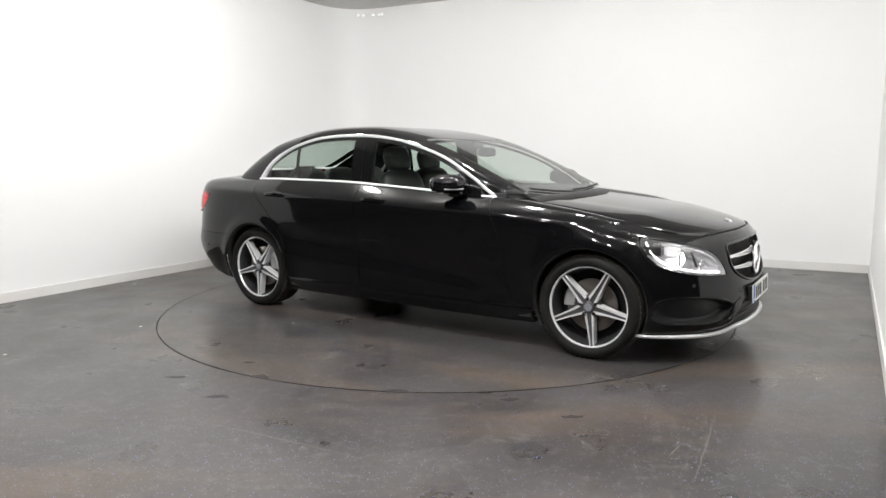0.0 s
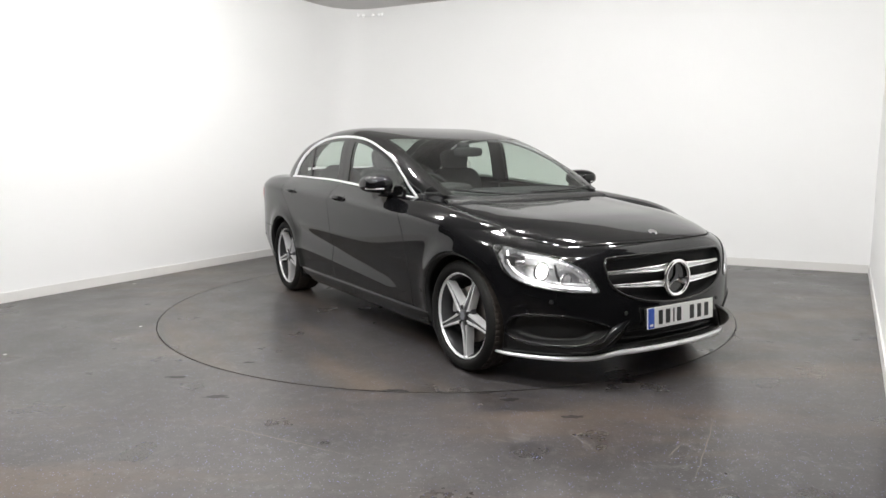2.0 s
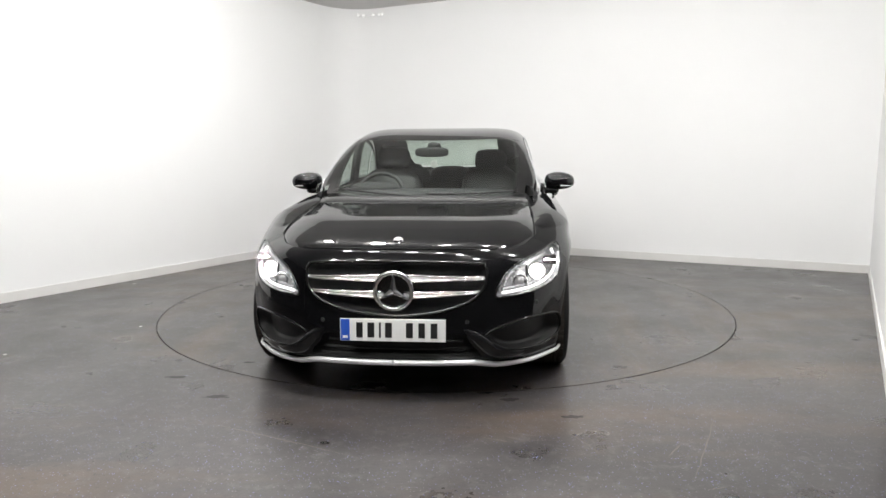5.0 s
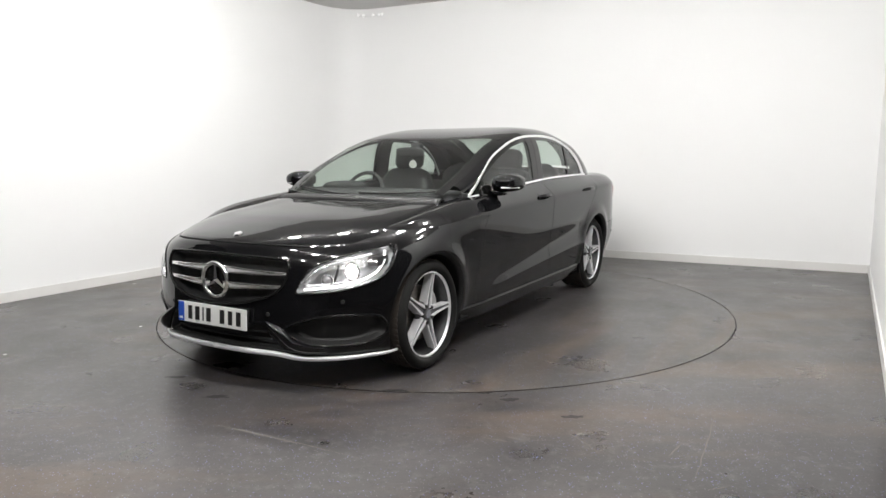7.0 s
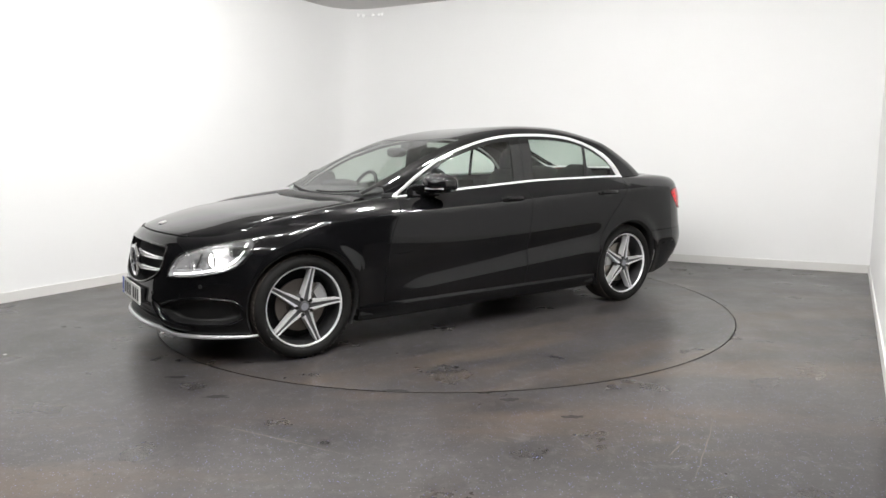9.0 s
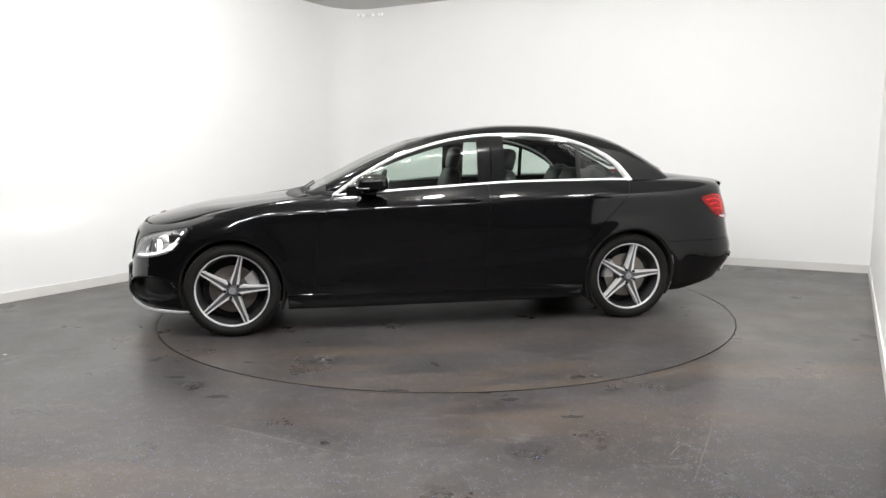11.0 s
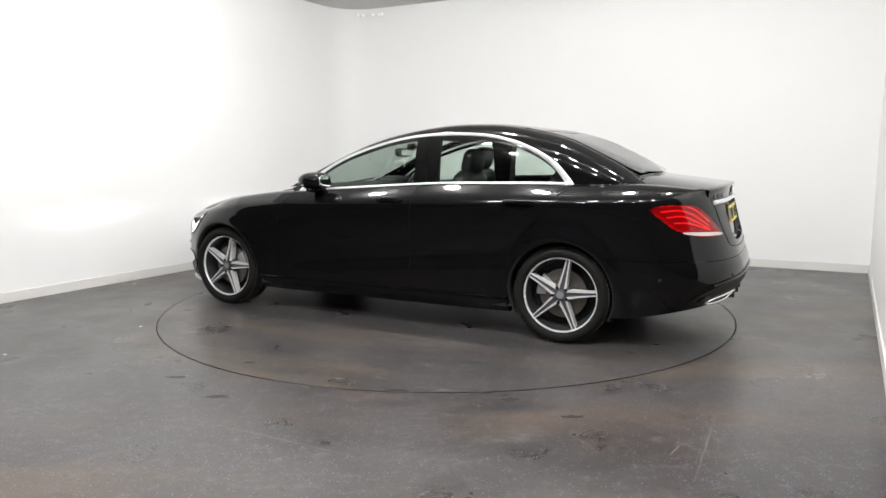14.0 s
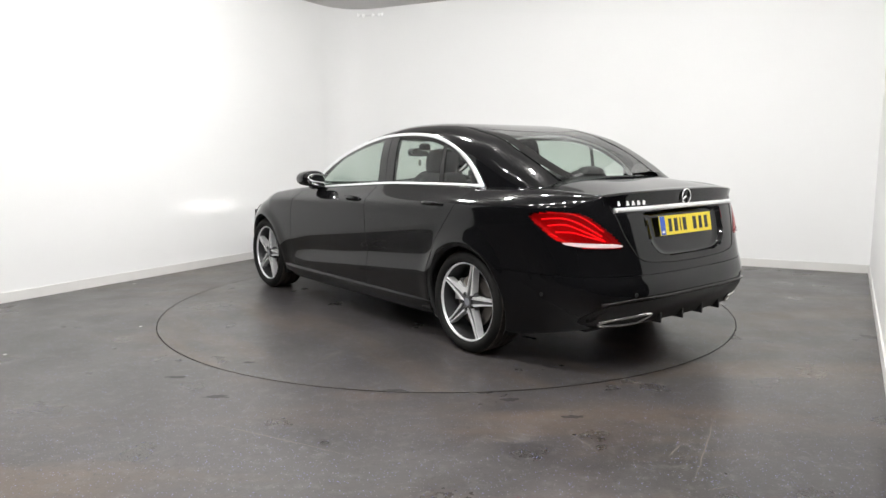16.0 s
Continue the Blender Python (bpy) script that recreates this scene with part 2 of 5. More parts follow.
part("glint_bar", mesh_from("glint_bar", verts, faces, LAMPFRAME, False), rail)
for q in glint_pts:
    bm = bmesh.new()
    bmesh.ops.create_uvsphere(bm, u_segments=12, v_segments=8, radius=0.011)
    bmesh.ops.translate(bm, vec=q + Vector((0, -0.02, 0)), verts=bm.verts)
    part("glint", bm_mesh("glint", bm, GLINT, True), rail, "small glowing bead for a lamp reflection")
# ---- the car: its forms (x forward, y to its left, z up, origin on the floor between the axles) ----
PAINT = material("black_car_paint", (0.0035, 0.0035, 0.004), 0.045, spec=0.37)
TRIM = material("bright_metal_trim", (0.84, 0.84, 0.85), 0.30, 0.4, spots=0.05, scale=20)
CHROME = material("chrome", (0.88, 0.88, 0.88), 0.06, 1.0)
GLOSSBLACK = material("gloss_black_plastic", (0.006, 0.006, 0.006), 0.12)
PLASTIC = material("dark_plastic", (0.012, 0.012, 0.012), 0.5, spots=0.2, scale=30, grain=0.2)
LINER = material("wheel_arch_liner", (0.008, 0.008, 0.008), 0.9, spots=0.3, scale=20)
RUBBER = material("tyre_rubber", (0.008, 0.0076, 0.0072), 0.75, spots=0.25, scale=12, grain=0.3, grain_scale=150, spec=0.25)
TREAD = material("dusty_tyre_tread", (0.030, 0.023, 0.018), 0.85, spots=0.35, scale=14, grain=0.4, grain_scale=120)
ALLOY = material("machined_alloy", (0.82, 0.82, 0.83), 0.32, 0.42, spots=0.06, scale=30)
ALLOYDARK = material("grey_painted_alloy", (0.13, 0.13, 0.135), 0.32, 0.6, spots=0.1, scale=20)
DISCMETAL = material("brake_disc_metal", (0.22, 0.20, 0.18), 0.38, 1.0, spots=0.2, scale=25)
CALIPER = material("silver_caliper", (0.45, 0.45, 0.45), 0.4, 0.6, spots=0.1)
CABIN = material("dark_cabin_fabric", (0.014, 0.014, 0.015), 0.75, spots=0.2, scale=20, grain=0.3)
LEATHER = material("black_leather", (0.013, 0.013, 0.014), 0.42, spots=0.15, scale=25, grain=0.3)
GREYTRIM = material("grey_headlining", (0.30, 0.30, 0.29), 0.8, spots=0.1)
GLASS = pane("tinted_window_glass", (0.78, 0.86, 0.81))
SCREEN = pane("windscreen_glass", (0.78, 0.85, 0.80))
LENS = pane("clear_lamp_lens", (0.97, 0.97, 0.98))
WHITE = material("white_plate", (0.82, 0.82, 0.80), 0.35, spots=0.02)
YELLOW = material("yellow_plate", (0.86, 0.68, 0.03), 0.35, spots=0.02)
BLUE = material("blue_plate_band", (0.02, 0.09, 0.50), 0.35, spots=0.02)
INK = material("black_plate_marks", (0.01, 0.01, 0.01), 0.45, spots=0.1)
LED = glow("lit_headlamp", (1.0, 0.98, 0.95), 5.0)
BEAM = glow("headlamp_beam_source", (1.0, 0.985, 0.96), 7500.0)
DRL = glow("lit_daytime_strip", (1.0, 0.99, 0.97), 1.7)
MIRRORGLASS = material("mirror_glass", (0.8, 0.8, 0.8), 0.02, 1.0)


def tail_glass():
    m = material("red_lamp_plastic", (0.30, 0.006, 0.010), 0.10, coat=1.0)
    b = m.node_tree.nodes["Principled BSDF"]
    b.inputs["Emission Color"].default_value = (1.0, 0.03, 0.05, 1)
    b.inputs["Emission Strength"].default_value = 0.10
    return m


TAIL = tail_glass()
TAILLENS = pane("red_tail_lens", (0.85, 0.05, 0.07))
PALE = material("pale_pendant", (0.6, 0.6, 0.58), 0.5, spots=0.3, scale=80)
TAILGLOW = glow("lit_tail_strip", (1.0, 0.06, 0.08), 0.38)
CLEARLAMP = material("clear_reverse_lamp", (0.75, 0.62, 0.62), 0.15, spots=0.1, scale=60)


def curve(*pairs):
    xs, ys = [q[0] for q in pairs], [q[1] for q in pairs]
    if xs[0] > xs[-1]:
        xs, ys = xs[::-1], ys[::-1]

    def smooth(x):
        # Catmull-Rom through the knots
        x = min(max(x, xs[0]), xs[-1])
        i = min(max(int(np.searchsorted(xs, x)) - 1, 0), len(xs) - 2)
        h = xs[i + 1] - xs[i]
        u = (x - xs[i]) / h

        def slope(k):
            if k == 0:
                return (ys[1] - ys[0]) / (xs[1] - xs[0])
            if k == len(xs) - 1:
                return (ys[-1] - ys[-2]) / (xs[-1] - xs[-2])
            return (ys[k + 1] - ys[k - 1]) / (xs[k + 1] - xs[k - 1])
        m0, m1 = slope(i) * h, slope(i + 1) * h
        return ((2 * u ** 3 - 3 * u * u + 1) * ys[i] + (u ** 3 - 2 * u * u + u) * m0 + (3 * u * u - 2 * u ** 3) * ys[i + 1] + (u ** 3 - u * u) * m1)
    return smooth


AXF, AXR, WZ, ARCH = 1.42, -1.42, 0.318, 0.352
front_x = curve((0.15, 2.14), (0.20, 2.19), (0.30, 2.215), (0.42, 2.205), (0.55, 2.185), (0.62, 2.172), (0.67, 2.155), (0.71, 2.135), (0.745, 2.105), (0.77, 2.04), (0.80, 1.93))
rear_x = curve((0.15, -2.30), (0.22, -2.345), (0.30, -2.40), (0.38, -2.46), (0.45, -2.475), (0.51, -2.468), (0.57, -2.445), (0.70, -2.41), (0.85, -2.37), (0.95, -2.345), (1.05, -2.36))
shoulder_z = curve((2.3, 0.745), (2.10, 0.744), (2.0, 0.735), (1.85, 0.745), (1.70, 0.775), (1.39, 0.838), (1.04, 0.885), (0.78, 0.912), (0.35, 0.945), (0.0, 0.967), (-0.5, 0.995), (-0.9, 1.003), (-1.43, 1.005), (-1.9, 0.975), (-2.2, 0.95), (-2.45, 0.93))
HALF_W = 0.925


def section(x, z):
    zs = shoulder_z(x)
    # one crease along the flank: below it the side leans in towards the sill, above it towards the glass
    zc = 0.835 + 0.033 * (0.83 - x) if x < 0.83 else 0.835 - 0.07 * (x - 0.83)
    fade = max(0.0, min(1.0, (1.75 - x) / 0.5))
    w = min(max((z - 0.5) / (zs - 0.5), 0.0), 1.12)
    plain = HALF_W * (1 - 0.145 * w ** 5)
    k = (z - zc) / 0.011
    over = 0.011 * (k if k > 30 else math.log1p(math.exp(k)))
    share = over / max(zs - zc, 0.094)
    creased = HALF_W + 0.004 - 0.118 * share ** 1.25 - 0.075 * max(zc - z, 0) ** 1.2
    y = plain + (creased - plain) * fade
    if z < 0.5:
        y -= 0.012 * ((0.5 - z) / 0.15) ** 1.4
    zl = 0.40 - 0.082 * (x - 0.0)
    inside = max(0.0, min(1.0, (1.05 - x) / 0.5)) * max(0.0, min(1.0, (x + 1.25) / 0.25))
    y += 0.016 * inside * (1 / (1 + math.exp((z - zl) / 0.016)) - math.exp(-((z - zl - 0.09) / 0.07) ** 2))
    for ax in (AXF, AXR):
        r = math.hypot(x - ax, z - WZ)
        y += 0.016 * math.exp(-((r - ARCH - 0.01) / 0.06) ** 2)
    return y


def side_y(x, z):
    y = section(x, z)
    if x > 0.6:
        u = (x - 0.6) / (front_x(z) - 0.6)
        y *= max(1 - min(u, 1) ** 5.0, 0.0) ** (1 / 2.4)
    elif x < -0.6:
        u = (-0.6 - x) / (-0.6 - rear_x(z))
        y *= max(1 - min(u, 1) ** 8.5, 0.0) ** (1 / 2.9)
    return y


def on_front(y, z):
    lo, hi = 0.9, front_x(z)
    for _ in range(28):
        mid = (lo + hi) / 2
        if side_y(mid, z) > abs(y):
            lo = mid
        else:
            hi = mid
    return Vector((lo, y, z))


def on_rear(phi, z):
    """A point of the tail by its bearing (degrees) from a pole inside the boot."""
    lo, hi = rear_x(z), -1.5
    for _ in range(28):
        mid = (lo + hi) / 2
        if math.degrees(math.atan2(side_y(mid, z), -(mid + 1.5))) > abs(phi):
            hi = mid
        else:
            lo = mid
    x = (lo + hi) / 2
    return Vector((x, math.copysign(side_y(x, z), phi), z))


def on_rear_y(y, z):
    lo, hi = rear_x(z), -0.9
    for _ in range(28):
        mid = (lo + hi) / 2
        if side_y(mid, z) > abs(y):
            hi = mid
        else:
            lo = mid
    return Vector(((lo + hi) / 2, y, z))


def normal_of(fn, a, b, e=0.004, ea=None):
    ea = ea or e
    n = (fn(a + ea, b) - fn(a - ea, b)).cross(fn(a, b + e) - fn(a, b - e))
    if n.length < 1e-9:
        return Vector((1, 0, 0))
    n.normalize()
    p = fn(a, b)
    return n if n.dot(Vector((p.x, p.y, 0))) > 0 else -n


def grid_faces(nu, nv, keep=None, base=0, flip=False):
    faces = []
    for i in range(nu - 1):
        for j in range(nv - 1):
            if keep and not keep(i, j):
                continue
            a, b, c, d = base + i * nv + j, base + (i + 1) * nv + j, base + (i + 1) * nv + j + 1, base + i * nv + j + 1
            faces.append((d, c, b, a) if flip else (a, b, c, d))
    return faces


def inside(poly, a, b):
    hit, n = False, len(poly)
    for i in range(n):
        (x1, y1), (x2, y2) = poly[i], poly[(i + 1) % n]
        if (y1 > b) != (y2 > b) and a < (x2 - x1) * (b - y1) / (y2 - y1) + x1:
            hit = not hit
    return hit


def rounded(poly, steps=8):
    """A closed smooth outline through the given corners."""
    out, n = [], len(poly)
    for i in range(n):
        p0, p1, p2, p3 = (Vector(poly[(i + k) % n]) for k in (-1, 0, 1, 2))
        for s in range(steps):
            u = s / steps
            out.append(0.5 * ((2 * p1) + (p2 - p0) * u + (2 * p0 - 5 * p1 + 4 * p2 - p3) * u * u + (3 * p1 - p0 - 3 * p2 + p3) * u ** 3))
    return [(q.x, q.y) for q in out]


def patch(name, outline, fn, offset, mat, rings=8, ea=None, dome=0.0):
    """A sheet that lies on a form fn(a, b), filled from an outline in (a, b), raised by offset."""
    ca = sum(q[0] for q in outline) / len(outline)
    cb = sum(q[1] for q in outline) / len(outline)
    verts, faces, n = [], [], len(outline)
    for r in range(rings):
        s = 1 - r / rings
        for a, b in outline:
            q = (ca + (a - ca) * s, cb + (b - cb) * s)
            verts.append(fn(*q) + normal_of(fn, *q, ea=ea) * (offset + dome * (1 - s * s)))
    verts.append(fn(ca, cb) + normal_of(fn, ca, cb, ea=ea) * (offset + dome))
    for r in range(rings - 1):
        for i in range(n):
            k = (i + 1) % n
            faces.append((r * n + i, r * n + k, (r + 1) * n + k, (r + 1) * n + i))
    for i in range(n):
        faces.append(((rings - 1) * n + i, (rings - 1) * n + (i + 1) % n, rings * n))
    return mesh_from(name, verts, faces, mat)


def tube(name, pts, radius, mat, closed=False, flat=1.0, up=Vector((0, 0, 1)), sides=8):
    """A bar along points; flat < 1 squashes it across `up`."""
    pts = [Vector(q) for q in pts]
    n, verts, faces = len(pts), [], []
    for i, q in enumerate(pts):
        a, b = (pts[i - 1], pts[(i + 1) % n]) if closed else (pts[max(i - 1, 0)], pts[min(i + 1, n - 1)])
        d = (b - a).normalized()
        s = d.cross(up)
        s = s.normalized() if s.length > 1e-5 else Vector((0, 1, 0))
        t = s.cross(d).normalized()
        r = radius(i / max(n - 1, 1)) if callable(radius) else radius
        for k in range(sides):
            w = 2 * math.pi * k / sides
            verts.append(q + s * (r * flat * math.cos(w)) + t * (r * math.sin(w)))
    for i in range(n if closed else n - 1):
        for k in range(sides):
            a, b = i * sides, ((i + 1) % n) * sides
            faces.append((a + k, a + (k + 1) % sides, b + (k + 1) % sides, b + k))
    if not closed:
        faces += [tuple(range(sides)), tuple(range((n - 1) * sides, n * sides))[::-1]]
    return mesh_from(name, verts, faces, mat)


car = new("car")
tagged(car, "gloss black four-door saloon car with lit headlamps on the turntable", "car")

# outlines of openings and lamps: front ones in (y, z), tail ones in (bearing, z)
GRILLE = [(0.39, 0.682), (0.445, 0.66), (0.452, 0.62), (0.435, 0.555), (0.37, 0.498), (0.22, 0.452), (0.0, 0.433),
          (-0.22, 0.452), (-0.37, 0.498), (-0.435, 0.555), (-0.452, 0.62), (-0.445, 0.66), (-0.39, 0.682), (0.0, 0.692)]
HEADLAMP = [(0.815, 0.735), (0.838, 0.673), (0.832, 0.602), (0.790, 0.555), (0.714, 0.529), (0.637, 0.517), (0.544, 0.511), (0.495, 0.521), (0.550, 0.626), (0.634, 0.680), (0.735, 0.714)]
INTAKE = [(0.800, 0.385), (0.835, 0.340), (0.830, 0.275), (0.765, 0.238), (0.665, 0.234), (0.560, 0.243), (0.500, 0.275), (0.445, 0.325), (0.54, 0.372), (0.667, 0.396)]
LOWER = [(0.33, 0.345), (0.385, 0.295), (0.435, 0.235), (0.41, 0.216), (0.2, 0.218), (0.0, 0.218), (-0.2, 0.218), (-0.41, 0.216), (-0.435, 0.235), (-0.385, 0.295), (-0.33, 0.345), (0.0, 0.352)]
TAILLAMP = [(62.5, 0.888), (55, 0.908), (46, 0.893), (38, 0.80), (33.5, 0.725), (35, 0.705), (44, 0.708), (53, 0.745), (60, 0.83)]
RECESS = [(0.36, 0.892), (0.385, 0.86), (0.37, 0.74), (0.30, 0.665), (0.15, 0.648), (-0.15, 0.648), (-0.30, 0.665), (-0.37, 0.74), (-0.385, 0.86), (-0.36, 0.892), (0.0, 0.897)]
RECESS_R = rounded(RECESS, 5)
R_CUT = RECESS_R
GRILLE_R, HEAD_R, INTAKE_R, LOWER_R, TAIL_R = (rounded(q, 5) for q in (GRILLE, HEADLAMP, INTAKE, LOWER, TAILLAMP))


def front_edge(z):
    """Where the bumper ends at the wheel arch or meets the wing."""
    if z >= WZ + math.sqrt(ARCH ** 2 - 0.28 ** 2):
        return 0.28
    return math.sqrt(max(ARCH ** 2 - (z - WZ) ** 2, 0.0))


def shade_by_form(me, lo=0.2):
    """Shade a body panel by the whole car's form, so that panels meet without a break in their shine."""
    out = []
    for v in me.vertices:
        x, y, z = v.co
        n = v.normal.copy()
        if abs(y) > lo and z < shoulder_z(x) + 0.002:
            e = 0.003
            g = Vector((-(side_y(x + e, z) - side_y(x - e, z)) / (2 * e), 1.0, -(side_y(x, z + e) - side_y(x, z - e)) / (2 * e)))
            g.y *= math.copysign(1, y)
            g.normalize()
            n = g if g.dot(n) > 0 else -g
        out.append(n)
    me.normals_split_custom_set_from_vertices(out)
    return me


def resample(pts, n):
    d = np.concatenate([[0], np.cumsum([(pts[i + 1] - pts[i]).length for i in range(len(pts) - 1)])])
    out = []
    for s in np.linspace(0, d[-1], n):
        i = min(int(np.searchsorted(d, s, side="right")) - 1, len(pts) - 2)
        out.append(pts[i].lerp(pts[i + 1], (s - d[i]) / max(d[i + 1] - d[i], 1e-9)))
    return out


def end_panel(name, front, z_lo, z_hi, nv, nu, mat, keep):
    """A bumper-like wrap from one wheel arch to the other; z_lo and z_hi give its lower and upper edge by place."""
    levels = np.linspace(0.15, 1.0 if not front else 0.80, 70)
    sheets = []
    for z in levels:
        x_end = (AXF + front_edge(z)) if front else (AXR - front_edge(z))
        tip = front_x(z) if front else rear_x(z)
        half = []
        for s in np.linspace(0, 1, 60):
            x = x_end + (tip - x_end) * (1 - (1 - s) ** 3)
            half.append(Vector((x, side_y(x, z), z)))
        half[-1].y = 0
        sheets.append(resample(half, nu))

    def at(k, z):
        f = (z - levels[0]) / (levels[1] - levels[0])
        i = min(max(int(f), 0), len(levels) - 2)
        return sheets[i][k].lerp(sheets[i + 1][k], f - i)

    cols = []
    for k in range(nu):
        lo, hi = 0.2, 0.7
        for _ in range(10):
            lo, hi = z_lo(at(k, lo)), z_hi(at(k, hi))
        cols.append([at(k, lo + (hi - lo) * j / (nv - 1)) for j in range(nv)])
    cols += [[Vector((v.x, -v.y, v.z)) for v in col] for col in reversed(cols[:-1])]
    verts = [v for col in cols for v in col]
    cen = lambda i, j: (verts[i * nv + j] + verts[(i + 1) * nv + j + 1]) / 2
    faces = grid_faces(len(cols), nv, lambda i, j: keep(cen(i, j)), flip=front)
    return shade_by_form(mesh_from(name, verts, faces, mat))


def shrink(poly, k):
    ca, cb = sum(q[0] for q in poly) / len(poly), sum(q[1] for q in poly) / len(poly)
    return [(ca + (a - ca) * k, cb + (b - cb) * k) for a, b in poly]


G_CUT, H_CUT, I_CUT, L_CUT, T_CUT = (shrink(q, k) for q, k in ((GRILLE_R, 0.985), (HEAD_R, 0.95), (INTAKE_R, 0.96), (LOWER_R, 0.97), (TAIL_R, 0.95)))


def keep_front(c):
    return not (inside(G_CUT, c.y, c.z) or inside(H_CUT, abs(c.y), c.z) or inside(I_CUT, abs(c.y), c.z) or inside(L_CUT, c.y, c.z))


def keep_rear(c):
    if inside(R_CUT, c.y, c.z):
        return False
    phi = math.degrees(math.atan2(abs(c.y), -(c.x + 1.5)))
    return not inside(T_CUT, phi, c.z)


REAR_RISE = 0.10
tail_low = lambda v: 0.185 + REAR_RISE * min(max((-1.85 - v.x) / 0.5, 0), 1)
part("front_bumper", end_panel("front_bumper", True, lambda v: 0.17, lambda v: shoulder_z(v.x), 84, 110, PAINT, keep_front), car, "gloss black bumper with parking sensors")
part("rear_bumper", end_panel("rear_bumper", False, tail_low, lambda v: 0.56, 40, 90, PAINT, keep_rear), car, "gloss black rear bumper")
part("tail_panel", end_panel("tail_panel", False, lambda v: 0.563, lambda v: shoulder_z(v.x), 50, 90, PAINT, keep_rear), car)


def arch_z(x, base):
    for ax in (AXF, AXR):
        d = abs(x - ax)
        if d < ARCH:
            return max(base, WZ + math.sqrt(ARCH ** 2 - d * d))
    return base


def lead_at(y):
    x = 2.0
    for _ in range(12):
        x = on_front(y, shoulder_z(x)).x
    return x


LEAD = curve(*[(y, lead_at(y)) for y in np.linspace(0, 0.72, 17)])


def hood_z(x, y):
    y = min(abs(y), 0.80)
    lead = LEAD(y)
    d = (lead - x) * 1.19 / max(lead - 0.93, 0.3)
    s = min(max(d / 0.45, 0), 1)
    s = s * s * (3 - 2 * s)
    dome = 0.004 * math.exp(-((y - 0.52) / 0.10) ** 2) * s
    base = shoulder_z(lead)
    rise = HOOD(d) if d > 0.43 else base + (HOOD(d) - 0.745) * (0.856 - base) / 0.111
    return rise - 0.016 * (y / 0.7) ** 2 * s + dome


HOOD = curve((-0.2, 0.65), (0.0, 0.745), (0.04, 0.762), (0.09, 0.780), (0.175, 0.804), (0.29, 0.831), (0.43, 0.856), (0.69, 0.882), (0.94, 0.906), (1.19, 0.928), (1.4, 0.945))
hood_edge = curve((2.2, 0.70), (1.8, 0.70), (1.6, 0.70), (1.3, 0.70), (1.0, 0.685), (0.78, 0.69))


def cap_in(x):
    """Where the body side ends inwards: bonnet edge, window sill or boot edge."""
    if x > 0.80:
        y = hood_edge(x) + 0.004
        return y, hood_z(x, y) + 0.001
    if x > 0.60:
        k = (0.80 - x) / 0.20
        y0 = hood_edge(0.80)
        return y0 + (0.765 - y0) * k, hood_z(0.8, y0) * (1 - k) + (shoulder_z(x) + 0.012) * k
    if x > -1.45:
        return 0.765, shoulder_z(x) + 0.012
    k = min((-1.45 - x) / 0.5, 1)
    k = k * k * (3 - 2 * k)
    return 0.765 - 0.135 * k, shoulder_z(x) + 0.012 + 0.032 * k


def flank(name, x_from, x_to, base, cols, mat, sign, offset=0.0, rows=44, cap=True):
    """A panel of the body side between two upright lines x_from(z) and x_to(z)."""
    verts, nv = [], rows + (9 if cap else 0)
    for k in cols:
        def xk(z):
            return x_from(z) + (x_to(z) - x_from(z)) * k
        z0 = base
        for _ in range(12):
            z0 = arch_z(xk(z0), base)
        x1 = xk(0.95)
        for j in range(rows):
            f = j / (rows - 1)
            x = xk(z0 + (shoulder_z(x1) - z0) * f)
            z = z0 + (shoulder_z(x) - z0) * f
            verts.append(Vector((x, (side_y(x, z) - offset) * sign, z)))
        if cap:
            x, yt, zt = verts[-1].x, abs(verts[-1].y), verts[-1].z
            yi, zi = cap_in(x)
            dy, dz = yt - abs(verts[-2].y), zt - verts[-2].z
            s = math.hypot(dy, dz)
            reach = math.hypot(yi - yt, zi - zt)
            c = (yt + dy / s * reach * 0.45, zt + dz / s * reach * 0.45)
            for j in range(1, 10):
                u = j / 9
                y = (1 - u) ** 2 * yt + 2 * u * (1 - u) * c[0] + u * u * yi
                z = (1 - u) ** 2 * zt + 2 * u * (1 - u) * c[1] + u * u * zi
                verts.append(Vector((x, (y - offset) * sign, z - offset)))
    faces = grid_faces(len(cols), nv, flip=sign > 0)
    me = mesh_from(name, verts, faces, mat)
    return shade_by_form(me) if cap and not offset else me


def spread(lo, hi, step, arch=None):
    xs = set(np.round(np.linspace(lo, hi, max(int(abs(hi - lo) / step), 2)), 4))
    if arch is not None:
        for a in np.linspace(0, math.pi, 60):
            q = arch + ARCH * math.cos(a)
            if min(lo, hi) < q < max(lo, hi):
                xs.add(round(q, 4))
        for q in (arch - ARCH - 0.002, arch + ARCH + 0.002, arch - ARCH + 0.0008, arch + ARCH - 0.0008):
            if min(lo, hi) < q < max(lo, hi):
                xs.add(round(q, 4))
    xs = sorted(xs, reverse=lo > hi)
    return [(q - lo) / (hi - lo) for q in xs]


